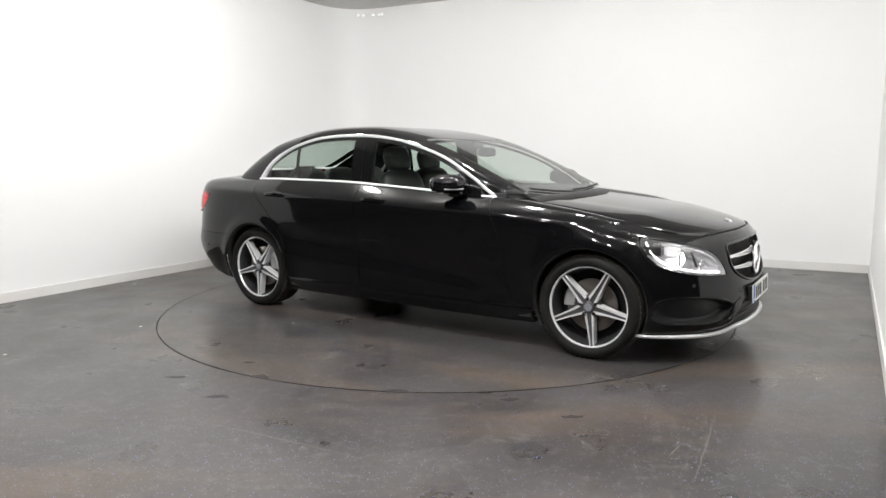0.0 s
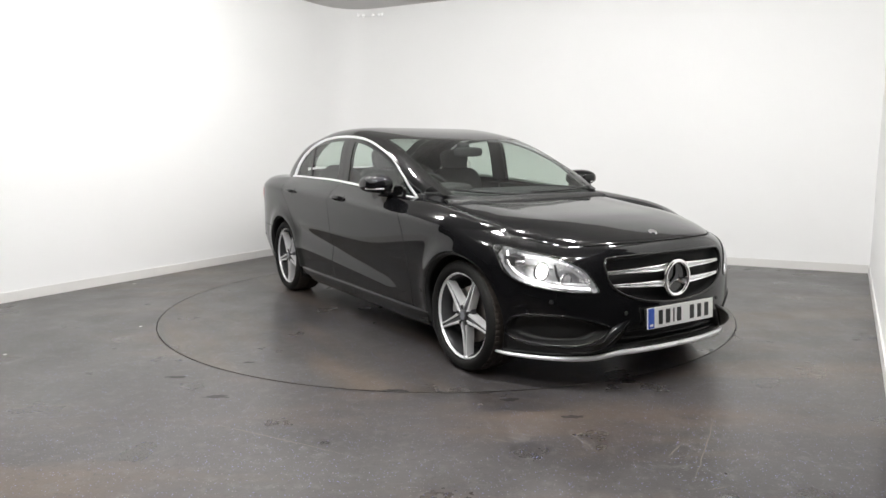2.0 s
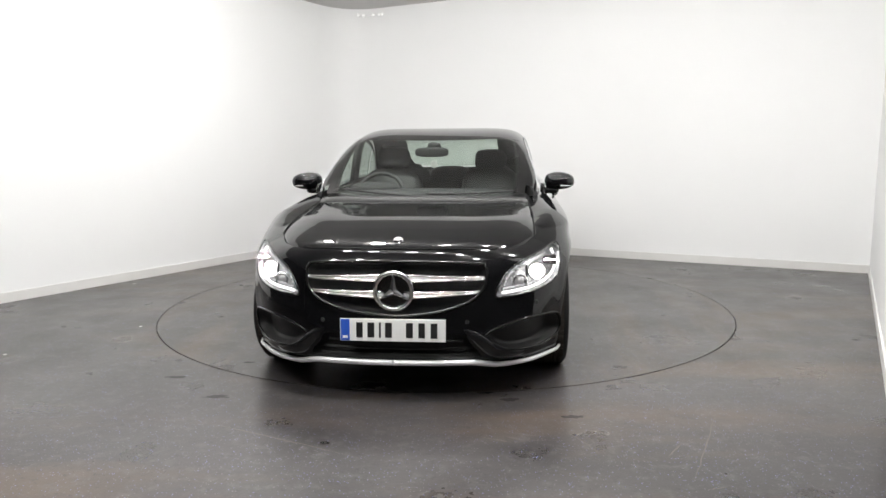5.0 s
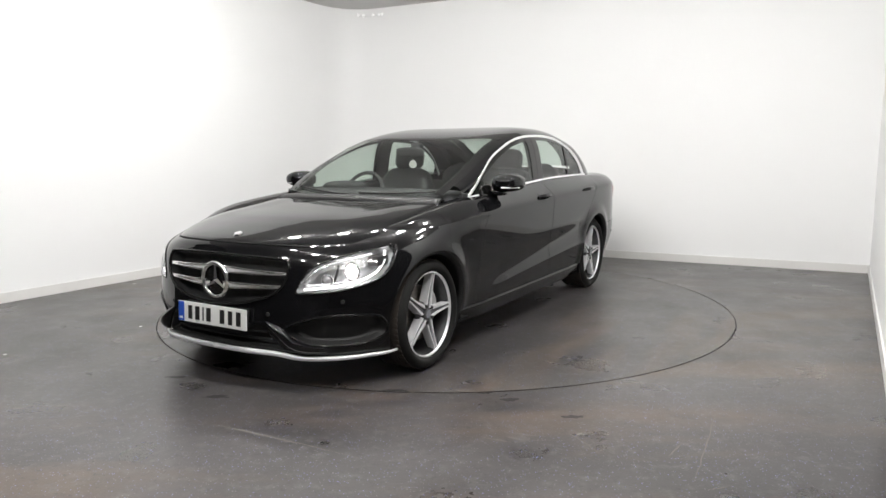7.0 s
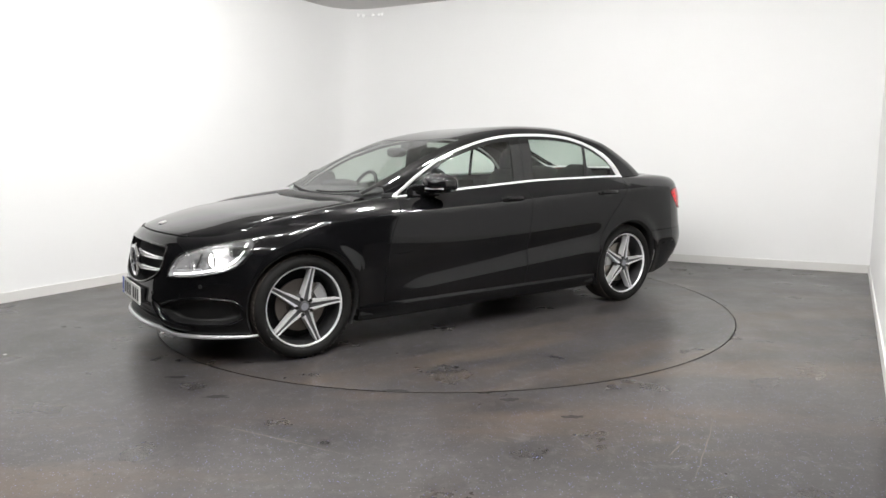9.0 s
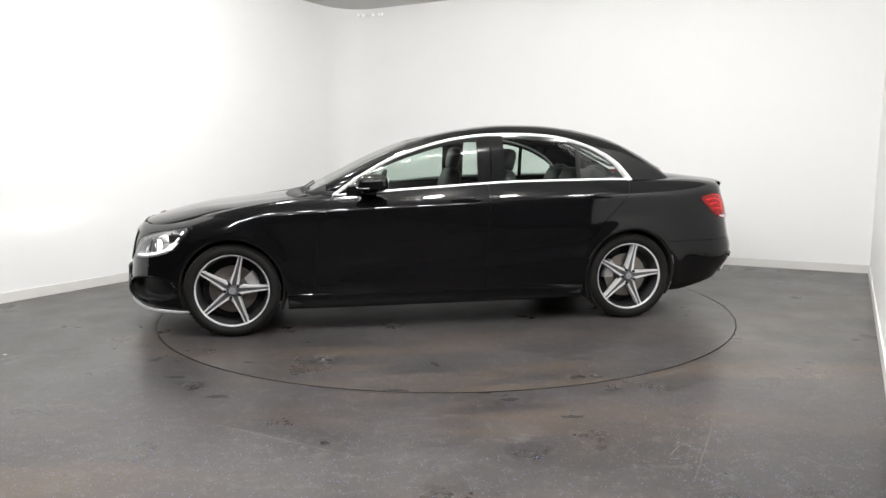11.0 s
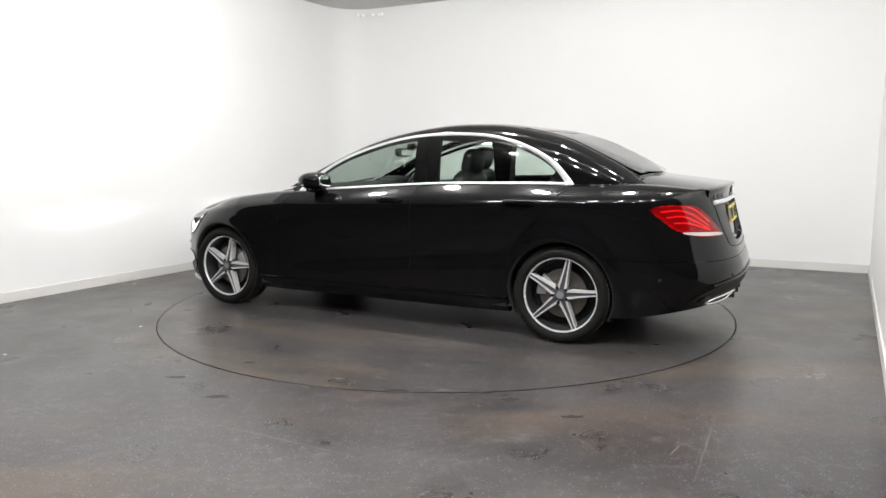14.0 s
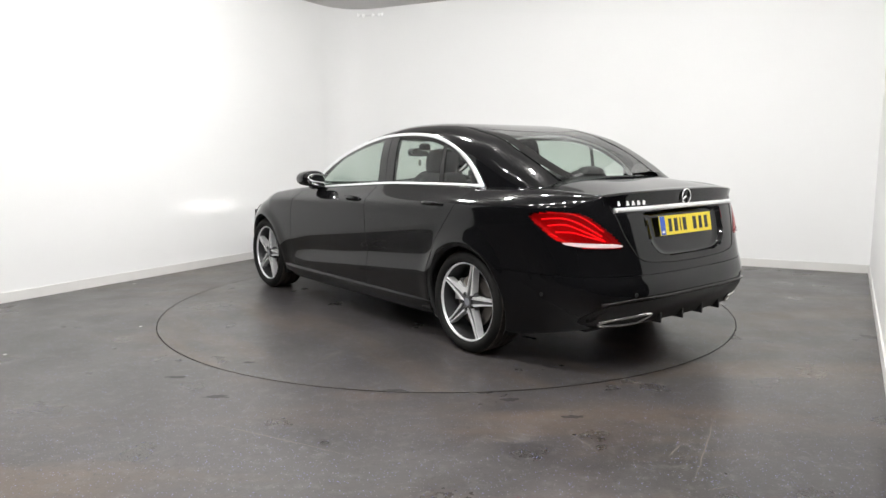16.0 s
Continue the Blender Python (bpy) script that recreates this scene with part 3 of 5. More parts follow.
gap_a = curve((0.2, 0.875), (0.5, 0.865), (0.75, 0.82), (0.92, 0.735), (1.1, 0.70))
gap_b = curve((0.2, -0.315), (0.6, -0.335), (1.05, -0.362))
gap_c = curve((0.2, -1.062), (0.50, -1.078), (0.66, -1.155), (0.80, -1.275), (0.916, -1.375), (1.0, -1.425), (1.1, -1.44))
G = 0.0028
for sign, side in ((1, "left"), (-1, "right")):
    part("front_wing", flank("front_wing", lambda z: 1.70, lambda z: gap_a(z) + G, 0.262, spread(1.70, 0.82, 0.03, AXF), PAINT, sign), car)
    part("front_door", flank("front_door", lambda z: gap_a(z) - G, lambda z: gap_b(z) + G, 0.262, np.linspace(0, 1, 44), PAINT, sign), car)
    part("rear_door", flank("rear_door", lambda z: gap_b(z) - G, lambda z: gap_c(z) + G, 0.262, [0.5 - 0.5 * math.cos(math.pi * q) for q in np.linspace(0, 1, 70)], PAINT, sign), car)
    part("rear_quarter", flank("rear_quarter", lambda z: gap_c(z) - G, lambda z: -1.70, 0.262, [0.5 - 0.5 * math.cos(math.pi * q) for q in np.linspace(0, 1, 70)], PAINT, sign), car)
    part("inner_flank", flank("inner_flank", lambda z: 1.70, lambda z: -1.70, 0.24, spread(1.70, -1.70, 0.05, AXF) , LINER, sign, offset=0.012), car)
    # shoulder of the tail, from the quarter panel to the boot corner
    verts, nv = [], 12
    xs = np.linspace(-1.70, -2.342, 34)
    for x in xs:
        zt = shoulder_z(x)
        yt = side_y(x, zt)
        dy, dz = yt - side_y(x, zt - 0.008), 0.008
        yi, zi = cap_in(x)
        yi = min(yi, yt - 0.004)
        s, reach = math.hypot(dy, dz), math.hypot(yi - yt, zi - zt)
        c = (yt + dy / s * reach * 0.45, zt + dz / s * reach * 0.45)
        for j in range(nv):
            u = j / (nv - 1)
            verts.append((x, ((1 - u) ** 2 * yt + 2 * u * (1 - u) * c[0] + u * u * yi) * sign, (1 - u) ** 2 * zt + 2 * u * (1 - u) * c[1] + u * u * zi))
    part("rear_shoulder", mesh_from("rear_shoulder", verts, grid_faces(34, nv, flip=sign > 0), PAINT), car)
    # side skirt
    verts = []
    prof = [(0.860, 0.268), (0.886, 0.264), (0.892, 0.252), (0.884, 0.212), (0.870, 0.174), (0.850, 0.158), (0.70, 0.160)]
    xs = np.linspace(1.055, -1.06, 30)
    for x in xs:
        for y, z in prof:
            k = 0.018 * max(0, abs(x) - 0.8) / 0.26
            verts.append((x, (y - k) * sign, z))
    sk = part("side_skirt", mesh_from("side_skirt", verts, grid_faces(30, len(prof), flip=sign > 0), PAINT), car, sharp=40)
    # wheel arch liners
    for ax in (AXF, AXR):
        verts, faces, na = [], [], 40
        angs = np.linspace(math.radians(-28), math.radians(208), na)
        for a in angs:
            x, z = ax + (ARCH - 0.002) * math.cos(a), WZ + (ARCH - 0.002) * math.sin(a)
            yo = side_y(x, max(z, 0.2)) - 0.002
            for y, r in ((yo, 0.0), (yo - 0.008, -0.012), (yo - 0.03, -0.014), (yo - 0.035, 0.012), (0.56, 0.012)):
                verts.append((x + r * math.cos(a), y * sign, z + r * math.sin(a)))
        faces = grid_faces(na, 5, flip=sign < 0)
        n0 = len(verts)
        verts.append((ax, 0.56 * sign, WZ))
        faces += [(i * 5 + 4, (i + 1) * 5 + 4, n0) for i in range(na - 1)]
        part("arch_liner", mesh_from("arch_liner", verts, faces, LINER), car)

# bonnet
verts, nu, nv = [], 61, 61
for i in range(nu):
    v = -1 + 2 * i / (nu - 1)
    for j in range(nv):
        f = j / (nv - 1)
        y_ref = v * 0.70
        lead = LEAD(abs(y_ref)) - 0.005
        back = 0.985 - 0.10 * abs(v) ** 2.2
        x = lead + (back - lead) * f
        y = v * min(hood_edge(x), 0.70)
        z = hood_z(x, y)
        verts.append((x, y, z - (0.008 if j == 0 or i in (0, nu - 1) else 0)))
part("bonnet", mesh_from("bonnet", verts, grid_faces(nu, nv, flip=True), PAINT), car, "gloss black bonnet with two soft ridges")

pts = []
for y in np.linspace(-0.50, 0.50, 41):
    x = LEAD(abs(y)) - 0.010
    pts.append((x, y, hood_z(x, y) + 0.0005))
part("bonnet_seam", tube("bonnet_seam", pts, 0.0035, LINER), car)

# ---- cabin form ----
top_z = curve((1.02, 0.90), (0.93, 0.945), (0.80, 1.010), (0.647, 1.088), (0.414, 1.203), (0.185, 1.298), (0.0, 1.352), (-0.2, 1.392), (-0.45, 1.423), (-0.705, 1.428), (-0.922, 1.416),
              (-1.139, 1.378), (-1.355, 1.322), (-1.571, 1.234), (-1.785, 1.131), (-1.934, 1.070), (-2.05, 1.02))
base_z = lambda x: shoulder_z(x) + 0.006 if x > -1.45 else shoulder_z(x) + 0.006 + 0.02 * min((-1.45 - x) / 0.5, 1)
base_y = curve((1.02, 0.70), (0.80, 0.735), (0.6, 0.765), (0.0, 0.770), (-1.3, 0.770), (-1.6, 0.745), (-1.95, 0.66), (-2.1, 0.62))


def cabin_y(x, z):
    zb, zc = base_z(x), top_z(x)
    t = min(max((z - zb) / max(zc - zb, 0.01), 0), 1)
    q = min(max((-1.35 - x) / 0.5, 0), 1)
    return base_y(x) * (1 - 0.20 * max(zc - zb, 0) * t) * (1 - t ** (5.6 - 3.6 * q)) ** (1 / (7.2 - 5 * q))


def cabin_z(x, y):
    lo, hi = base_z(x), top_z(x)
    for _ in range(26):
        mid = (lo + hi) / 2
        if cabin_y(x, mid) > abs(y):
            lo = mid
        else:
            hi = mid
    return lo


edge_t = lambda x: 0.86 - 0.40 * min(max((-1.40 - x) / 0.45, 0), 1)


def edge_y(x):
    zb, zc = base_z(x), top_z(x)
    return cabin_y(x, zb + edge_t(x) * (zc - zb))


def dive(x):
    s = min(max((-1.68 - x) / 0.25, 0), 1)
    return 0.055 * s * s


def top_patch(name, x_front, x_rear, reach, mat, nu=41, nv=31, lift=0.0):
    """A piece of the cabin's top between two cross lines x_front(v), x_rear(v), over a share of its width."""
    verts = []
    for i in range(nu):
        v = -1 + 2 * i / (nu - 1)
        for j in range(nv):
            x = x_front(v) + (x_rear(v) - x_front(v)) * j / (nv - 1)
            y = v * edge_y(x) * reach
            verts.append((x, y, cabin_z(x, y) + lift))
    return mesh_from(name, verts, grid_faces(nu, nv, flip=True), mat)


ws_low = lambda v: 1.0 - 0.10 * v * v
ws_top = lambda v: 0.085 - 0.09 * v * v
bl_top = lambda v: -1.115 + 0.10 * v * v
bl_low = lambda v: -1.90 + 0.10 * v * v
part("windscreen", top_patch("windscreen", ws_low, lambda v: ws_top(v), 0.925, SCREEN), car, "tinted laminated windscreen").visible_shadow = False
part("roof", top_patch("roof", lambda v: ws_top(v) - 0.004, lambda v: bl_top(v) + 0.004, 1.0, PAINT, 51, 51), car, "gloss black roof")
part("rear_window", top_patch("rear_window", bl_top, bl_low, 0.80, GLASS), car, "tinted rear window").visible_shadow = False
part("screen_border", top_patch("screen_border", lambda v: ws_top(v) + 0.055, lambda v: ws_top(v) - 0.002, 0.95, GLOSSBLACK, 31, 6, lift=0.0015), car)
part("screen_border", top_patch("screen_border", lambda v: bl_top(v) + 0.002, lambda v: bl_top(v) - 0.11, 0.80, GLOSSBLACK, 31, 6, lift=0.0015), car)
for sign in (1, -1):
    for name, fx, rx_, inner in (("front_pillar", lambda v: ws_low(1) - 0.0, lambda v: ws_top(1), 0.885), ("rear_pillar", lambda v: bl_top(1), lambda v: -1.93, 0.79)):
        verts = []
        for i in range(6):
            v = inner + (1 - inner) * i / 5
            for j in range(41):
                x = fx(v) + (rx_(v) - fx(v)) * j / 40
                y = v * edge_y(x)
                verts.append((x, y * sign, cabin_z(x, y) - (0.004 if i == 0 else 0) - dive(x)))
        part(name, mesh_from(name, verts, grid_faces(6, 41, flip=sign > 0), PAINT if name == "rear_pillar" else GLOSSBLACK), car)

for sign in (1, -1):
    verts = []
    for i in range(6):
        v = 0.66 + 0.135 * i / 5
        for j in range(31):
            x = bl_top(v) + (bl_low(v) - bl_top(v)) * j / 30
            y = v * edge_y(x)
            verts.append((x, y * sign, cabin_z(x, y) + 0.003))
    part("screen_border", mesh_from("screen_border", verts, grid_faces(6, 31, flip=sign > 0), GLOSSBLACK), car)

# side window outline (chrome line): its top edge by x
trim_z = curve((0.76, 0.922), (0.66, 0.99), (0.531, 1.077), (0.318, 1.190), (0.108, 1.264), (-0.099, 1.318), (-0.304, 1.348), (-0.507, 1.358), (-0.709, 1.355), (-0.909, 1.334), (-1.108, 1.279), (-1.25, 1.21), (-1.34, 1.145), (-1.41, 1.07), (-1.455, 1.006))


def side_strip(name, x0, x1, lo, hi, mat, sign, lift=0.0, n=40, rows=10):
    verts = []
    for i in range(n):
        x = x0 + (x1 - x0) * i / (n - 1)
        a, b = lo(x), hi(x)
        for j in range(rows):
            z = a + (b - a) * j / (rows - 1)
            verts.append((x, (cabin_y(x, z) + lift) * sign, z - dive(x)))
    return mesh_from(name, verts, grid_faces(n, rows, flip=sign > 0), mat)


sill = lambda x: base_z(x) - 0.01
rim_top = lambda x: base_z(x) + edge_t(x) * (top_z(x) - base_z(x))
inner_top = lambda x: max(min(trim_z(x) - 0.022, rim_top(x)), sill(x))
for sign in (1, -1):
    g1 = part("front_window", side_strip("front_window", 0.66, -0.315, sill, inner_top, GLASS, sign, -0.004), car)
    g2 = part("rear_window_side", side_strip("rear_window_side", -0.475, -1.035, sill, inner_top, GLASS, sign, -0.004), car)
    g3 = part("quarter_window", side_strip("quarter_window", -1.06, -1.345, sill, inner_top, GLASS, sign, -0.004), car)
    for g in (g1, g2, g3):
        g.visible_shadow = False
    part("centre_pillar", side_strip("centre_pillar", -0.300, -0.393, sill, inner_top, GLOSSBLACK, sign, 0.001, 12), car)
    part("centre_pillar", side_strip("centre_pillar", -0.398, -0.490, sill, inner_top, GLOSSBLACK, sign, 0.001, 12), car)
    part("window_divider", side_strip("window_divider", -1.030, -1.064, sill, inner_top, GLOSSBLACK, sign, 0.002, 6), car)
    part("window_corner", side_strip("window_corner", -1.340, -1.45, sill, inner_top, GLOSSBLACK, sign, -0.002, 12), car)
    # painted rail between chrome line and roof edge, from bonnet to boot
    part("roof_rail", side_strip("roof_rail", 0.78, -1.455, lambda x: min(trim_z(x) - 0.004, rim_top(x)), rim_top, PAINT, sign, 0, 90, 12), car)
    part("rear_pillar_panel", side_strip("rear_pillar_panel", -1.44, -1.93, lambda x: base_z(x) - 0.012, rim_top, PAINT, sign, 0, 40, 16), car)
    # black surround inside the chrome
    part("window_seal", side_strip("window_seal", 0.70, -1.445, lambda x: max(inner_top(x) - 0.022, sill(x)), lambda x: max(inner_top(x) + 0.006, sill(x)), GLOSSBLACK, sign, -0.002, 90, 4), car)
    pts = []
    for x in np.linspace(0.745, -1.452, 70):
        z = min(trim_z(x) - 0.010, rim_top(x) + 0.01)
        pts.append((x, (cabin_y(x, z) + 0.003) * sign, z))
    part("window_trim", tube("window_trim", pts, lambda u: 0.0115 + 0.012 * max(0.0, (u - 0.86) / 0.14), TRIM, flat=0.18), car, "bright satin metal window trim")
    pts = [(x, (max(cabin_y(x, base_z(x)), 0.0) + 0.012) * sign, base_z(x) + 0.004) for x in np.linspace(0.735, -1.46, 50)]
    part("sill_trim", tube("sill_trim", pts, 0.0125, TRIM, flat=0.6), car, "bright satin metal waistline trim")

# boot lid
verts, nu, nv = [], 41, 31
for i in range(nu):
    v = -1 + 2 * i / (nu - 1)
    for j in range(nv):
        f = j / (nv - 1)
        x_end = on_rear_y(v * 0.61, 0.94).x - 0.010 * (1 - v ** 4)
        x = (bl_low(v) + 0.03) + (x_end - (bl_low(v) + 0.03)) * f
        y = v * min(0.632, cap_in(x)[0])
        zc = np.interp(x, [-2.37, -2.30, -2.1, -1.9, -1.8], [1.012, 1.014, 1.040, 1.066, 1.09])
        zi = cap_in(x)[1]
        z = zi + (zc - zi) * (1 - abs(v) ** 3.2)
        if f > 0.97:
            z -= 0.006
        verts.append((x, y, z))
n0 = len(verts)
for i in range(nu):
    a = verts[i * nv + nv - 1]
    verts += [(a[0] + 0.001, a[1], a[2] - 0.012), (a[0] + 0.004, a[1], a[2] - 0.024), on_rear_y(a[1] * 0.995, 0.940) + Vector((-0.002, 0, 0))]
faces = grid_faces(nu, nv, flip=True)
for i in range(nu - 1):
    p0, p1 = i * nv + nv - 1, (i + 1) * nv + nv - 1
    q0, q1 = n0 + 3 * i, n0 + 3 * (i + 1)
    faces += [(p0, p1, q1, q0), (q0, q1, q1 + 1, q0 + 1), (q0 + 1, q1 + 1, q1 + 2, q0 + 2)]
part("boot_lid", mesh_from("boot_lid", verts, faces, PAINT), car, "gloss black boot lid with a small lip", sharp=50)

# floor pan
part("underbody", bm_mesh("underbody", box(4.1, 1.10, 0.10, (-0.05, 0, 0.24), 0.02), LINER), car)
part("underbody", bm_mesh("underbody", box(2.1, 1.74, 0.06, (0.0, 0, 0.225), 0.01), LINER), car)


# ---- wheels ----
def wheel(ax, y, sign, turn):
    """y: the outer face of the rim; sign: which side it faces."""
    hub = new("wheel")
    hub.parent = car
    hub.location = (ax, y * sign, 0.3065)
    hub["label"] = "five-spoke star alloy wheel"
    R = 0.3165
    # turned profiles: (outwards, radius)
    def turned(name, prof, mat, label="", n=96):
        verts, faces = [], []
        for i in range(n):
            a = 2 * math.pi * i / n
            for o, r in prof:
                verts.append((r * math.cos(a), o * sign, r * math.sin(a)))
        k = len(prof)
        for i in range(n):
            p, q = i * k, ((i + 1) % n) * k
            for j in range(k - 1):
                f = (p + j, q + j, q + j + 1, p + j + 1)
                faces.append(f if sign < 0 else f[::-1])
        return part(name, mesh_from(name, verts, faces, mat), hub, label, sharp=35)
    tyre = turned("tyre", [(0.002, 0.244), (0.010, 0.248), (0.021, 0.259), (0.026, 0.274), (0.022, 0.292), (0.008, 0.307), (-0.004, 0.3125)], RUBBER, "black low-profile tyre")
    turned("tread", [(-0.004, 0.3125), (-0.02, R - 0.001), (-0.05, R), (-0.052, R - 0.007), (-0.058, R - 0.007), (-0.060, R), (-0.1, R), (-0.102, R - 0.007), (-0.108, R - 0.007), (-0.110, R), (-0.16, R), (-0.162, R - 0.007),
                     (-0.168, R - 0.007), (-0.17, R), (-0.2, R - 0.004), (-0.215, 0.30), (-0.222, 0.27), (-0.21, 0.236)], TREAD, "dusty brown tread")
    # tread blocks at the shoulder
    bm = bmesh.new()
    for i in range(64):
        a = 2 * math.pi * i / 64
        b = box(0.017, 0.030, 0.006, (0, 0, 0))
        b.transform(Matrix.Rotation(-a, 4, "Y") @ Matrix.Translation((0, -0.018 * sign, R - 0.0005)))
        tmp = bpy.data.meshes.new("tmp")
        b.to_mesh(tmp)
        b.free()
        bm.from_mesh(tmp)
        bpy.data.meshes.remove(tmp)
    blocks = part("tread_shoulder", bm_mesh("tread_shoulder", bm, TREAD), hub)
    turned("rim_lip", [(0.0, 0.248), (0.006, 0.246), (0.007, 0.241), (0.002, 0.237), (-0.006, 0.235)], ALLOY, "bright machined rim edge")
    turned("barrel", [(-0.006, 0.235), (-0.03, 0.226), (-0.10, 0.214), (-0.20, 0.216)], BARREL)
    turned("brake_disc", [(-0.075, 0.03), (-0.074, 0.085), (-0.076, 0.090), (-0.070, 0.095), (-0.070, 0.160), (-0.084, 0.161)], DISCMETAL)
    turned("backing_plate", [(-0.12, 0.0), (-0.12, 0.21)], LINER)
    cal = bmesh.new()
    prof = [(-0.10, 0.10), (-0.045, 0.105), (-0.045, 0.165), (-0.06, 0.178), (-0.10, 0.178)]
    ring = []
    for a in np.linspace(-0.42, 0.42, 10):
        a2 = a + (0.25 if ax > 0 else math.pi - 0.25) * 1.0
        if ax > 0:
            a2 = math.pi - 0.35 + a
        else:
            a2 = 0.35 + a
        ring.append([cal.verts.new((r * math.cos(a2), o * sign, r * math.sin(a2))) for o, r in prof])
    for i in range(9):
        for j in range(5):
            cal.faces.new((ring[i][j], ring[i + 1][j], ring[i + 1][(j + 1) % 5], ring[i][(j + 1) % 5]))
    cal.faces.new(ring[0])
    cal.faces.new(ring[-1][::-1])
    part("brake_caliper", bm_mesh("brake_caliper", cal, CALIPER), hub, "silver brake caliper")
    # one spoke: a tapered bar with two bright ridges and a grey groove
    def spoke_mesh(name, mat, lo, hi, raise_):
        verts, faces, n = [], [], 13
        for i in range(n):
            u = i / (n - 1)
            r = 0.036 + (0.238 - 0.036) * u
            half = 0.019 * (1 - u) ** 1.3 + 0.0128 + 0.003 * u ** 6
            o = -0.014 + 0.010 * u ** 1.5 + 0.006 * (1 - u) ** 3
            for w in (lo, hi):
                verts.append((r, (o + raise_) * sign, w * half))
            for w in (hi, lo):
                verts.append((r, (o - 0.045) * sign, w * half * 1.12))
        for i in range(n - 1):
            a, b = 4 * i, 4 * (i + 1)
            for k in range(4):
                faces.append((a + k, b + k, b + (k + 1) % 4, a + (k + 1) % 4))
        faces += [(0, 1, 2, 3), (4 * n - 4, 4 * n - 1, 4 * n - 2, 4 * n - 3)]
        bm = bmesh.new()
        vs = [bm.verts.new(v) for v in verts]
        for f in faces:
            bm.faces.new([vs[i] for i in f])
        bmesh.ops.bevel(bm, geom=[e for e in bm.edges if abs(e.verts[0].co.y - e.verts[1].co.y) < 0.02], offset=0.002, segments=1, affect="EDGES")
        return bm_mesh(name, bm, mat)
    ridge_a, ridge_b, groove = spoke_mesh("ridge", ALLOY, -1.0, -0.50, 0.004), spoke_mesh("ridge", ALLOY, 0.50, 1.0, 0.004), spoke_mesh("spoke", ALLOYDARK, -0.95, 0.95, -0.006)
    for k in range(5):
        m = Matrix.Rotation(-radians(turn + 72 * k), 4, "Y")
        sp = part("spoke", groove, hub)
        sp.matrix_basis = m
        for q in (ridge_a, ridge_b):
            r = part("ridge", q, sp, "bright machined spoke ridge")
    bolt = bmesh.new()
    bmesh.ops.create_cone(bolt, cap_ends=True, segments=10, radius1=0.0115, radius2=0.0105, depth=0.02)
    bolt.transform(Matrix.Rotation(radians(90), 4, "X"))
    bolt = bm_mesh("wheel_bolt", bolt, PLASTIC)
    for k in range(5):
        a = radians(turn + 36 + 72 * k)
        b = part("wheel_bolt", bolt, hub)
        b.location = (0.050 * math.cos(a), -0.009 * sign, 0.050 * math.sin(a))
    turned("hub_face", [(-0.05, 0.075), (-0.022, 0.070), (-0.018, 0.062), (-0.018, 0.0)], ALLOYDARK)
    turned("hub_cap", [(-0.02, 0.034), (-0.004, 0.033), (-0.001, 0.029), (0.0, 0.024)], ALLOYDARK, "round silver hub cap")
    turned("cap_badge", [(-0.0005, 0.0245), (0.0008, 0.0)], CAPBLUE, "grey-blue badge")
    return hub


BARREL = material("dark_wheel_barrel", (0.05, 0.05, 0.052), 0.4, 0.6, spots=0.2, scale=20)
CAPBLUE = material("grey_blue_badge", (0.30, 0.31, 0.34), 0.3, 0.4, spots=0.1, scale=60)
FACE = 0.868
for ax, turn_l, turn_r in ((AXF, 3, -11), (AXR, 6, -20)):
    wheel(ax, FACE, 1, 180 - turn_l)
    wheel(ax, FACE, -1, turn_r)


# ---- car details ----
def well(name, outline, fn, depth, mat, narrow=0.9, rings=6, ea=None):
    """A hollow sunk into a form: its walls and its floor."""
    n = len(outline)
    ca, cb = sum(q[0] for q in outline) / n, sum(q[1] for q in outline) / n
    verts, faces = [], []
    steps = [(1.0, 0.0), (1.0 - (1 - narrow) * 0.5, depth * 0.6), (narrow, depth)] + [(narrow * (1 - r / rings), depth) for r in range(1, rings)]
    for s, d in steps:
        for a, b in outline:
            q = (ca + (a - ca) * s, cb + (b - cb) * s)
            verts.append(fn(*q) - normal_of(fn, *q, ea=ea) * d)
    for r in range(len(steps) - 1):
        for i in range(n):
            k = (i + 1) % n
            faces.append((r * n + i, r * n + k, (r + 1) * n + k, (r + 1) * n + i))
    verts.append(fn(ca, cb) - normal_of(fn, ca, cb, ea=ea) * depth)
    m = (len(steps) - 1) * n
    faces += [(m + i, m + (i + 1) % n, len(verts) - 1) for i in range(n)]
    return mesh_from(name, verts, faces, mat)


def along(path, fn, lift, steps=6, ea=None):
    """Points on a form along a smooth path given by corners."""
    out = []
    for i in range(len(path) - 1):
        p0, p1, p2, p3 = Vector(path[max(i - 1, 0)]), Vector(path[i]), Vector(path[i + 1]), Vector(path[min(i + 2, len(path) - 1)])
        for s in range(steps + (i == len(path) - 2)):
            u = s / steps
            q = 0.5 * ((2 * p1) + (p2 - p0) * u + (2 * p0 - 5 * p1 + 4 * p2 - p3) * u * u + (3 * p1 - p0 - 3 * p2 + p3) * u ** 3)
            out.append(fn(*q) + normal_of(fn, *q, ea=ea) * lift)
    return out


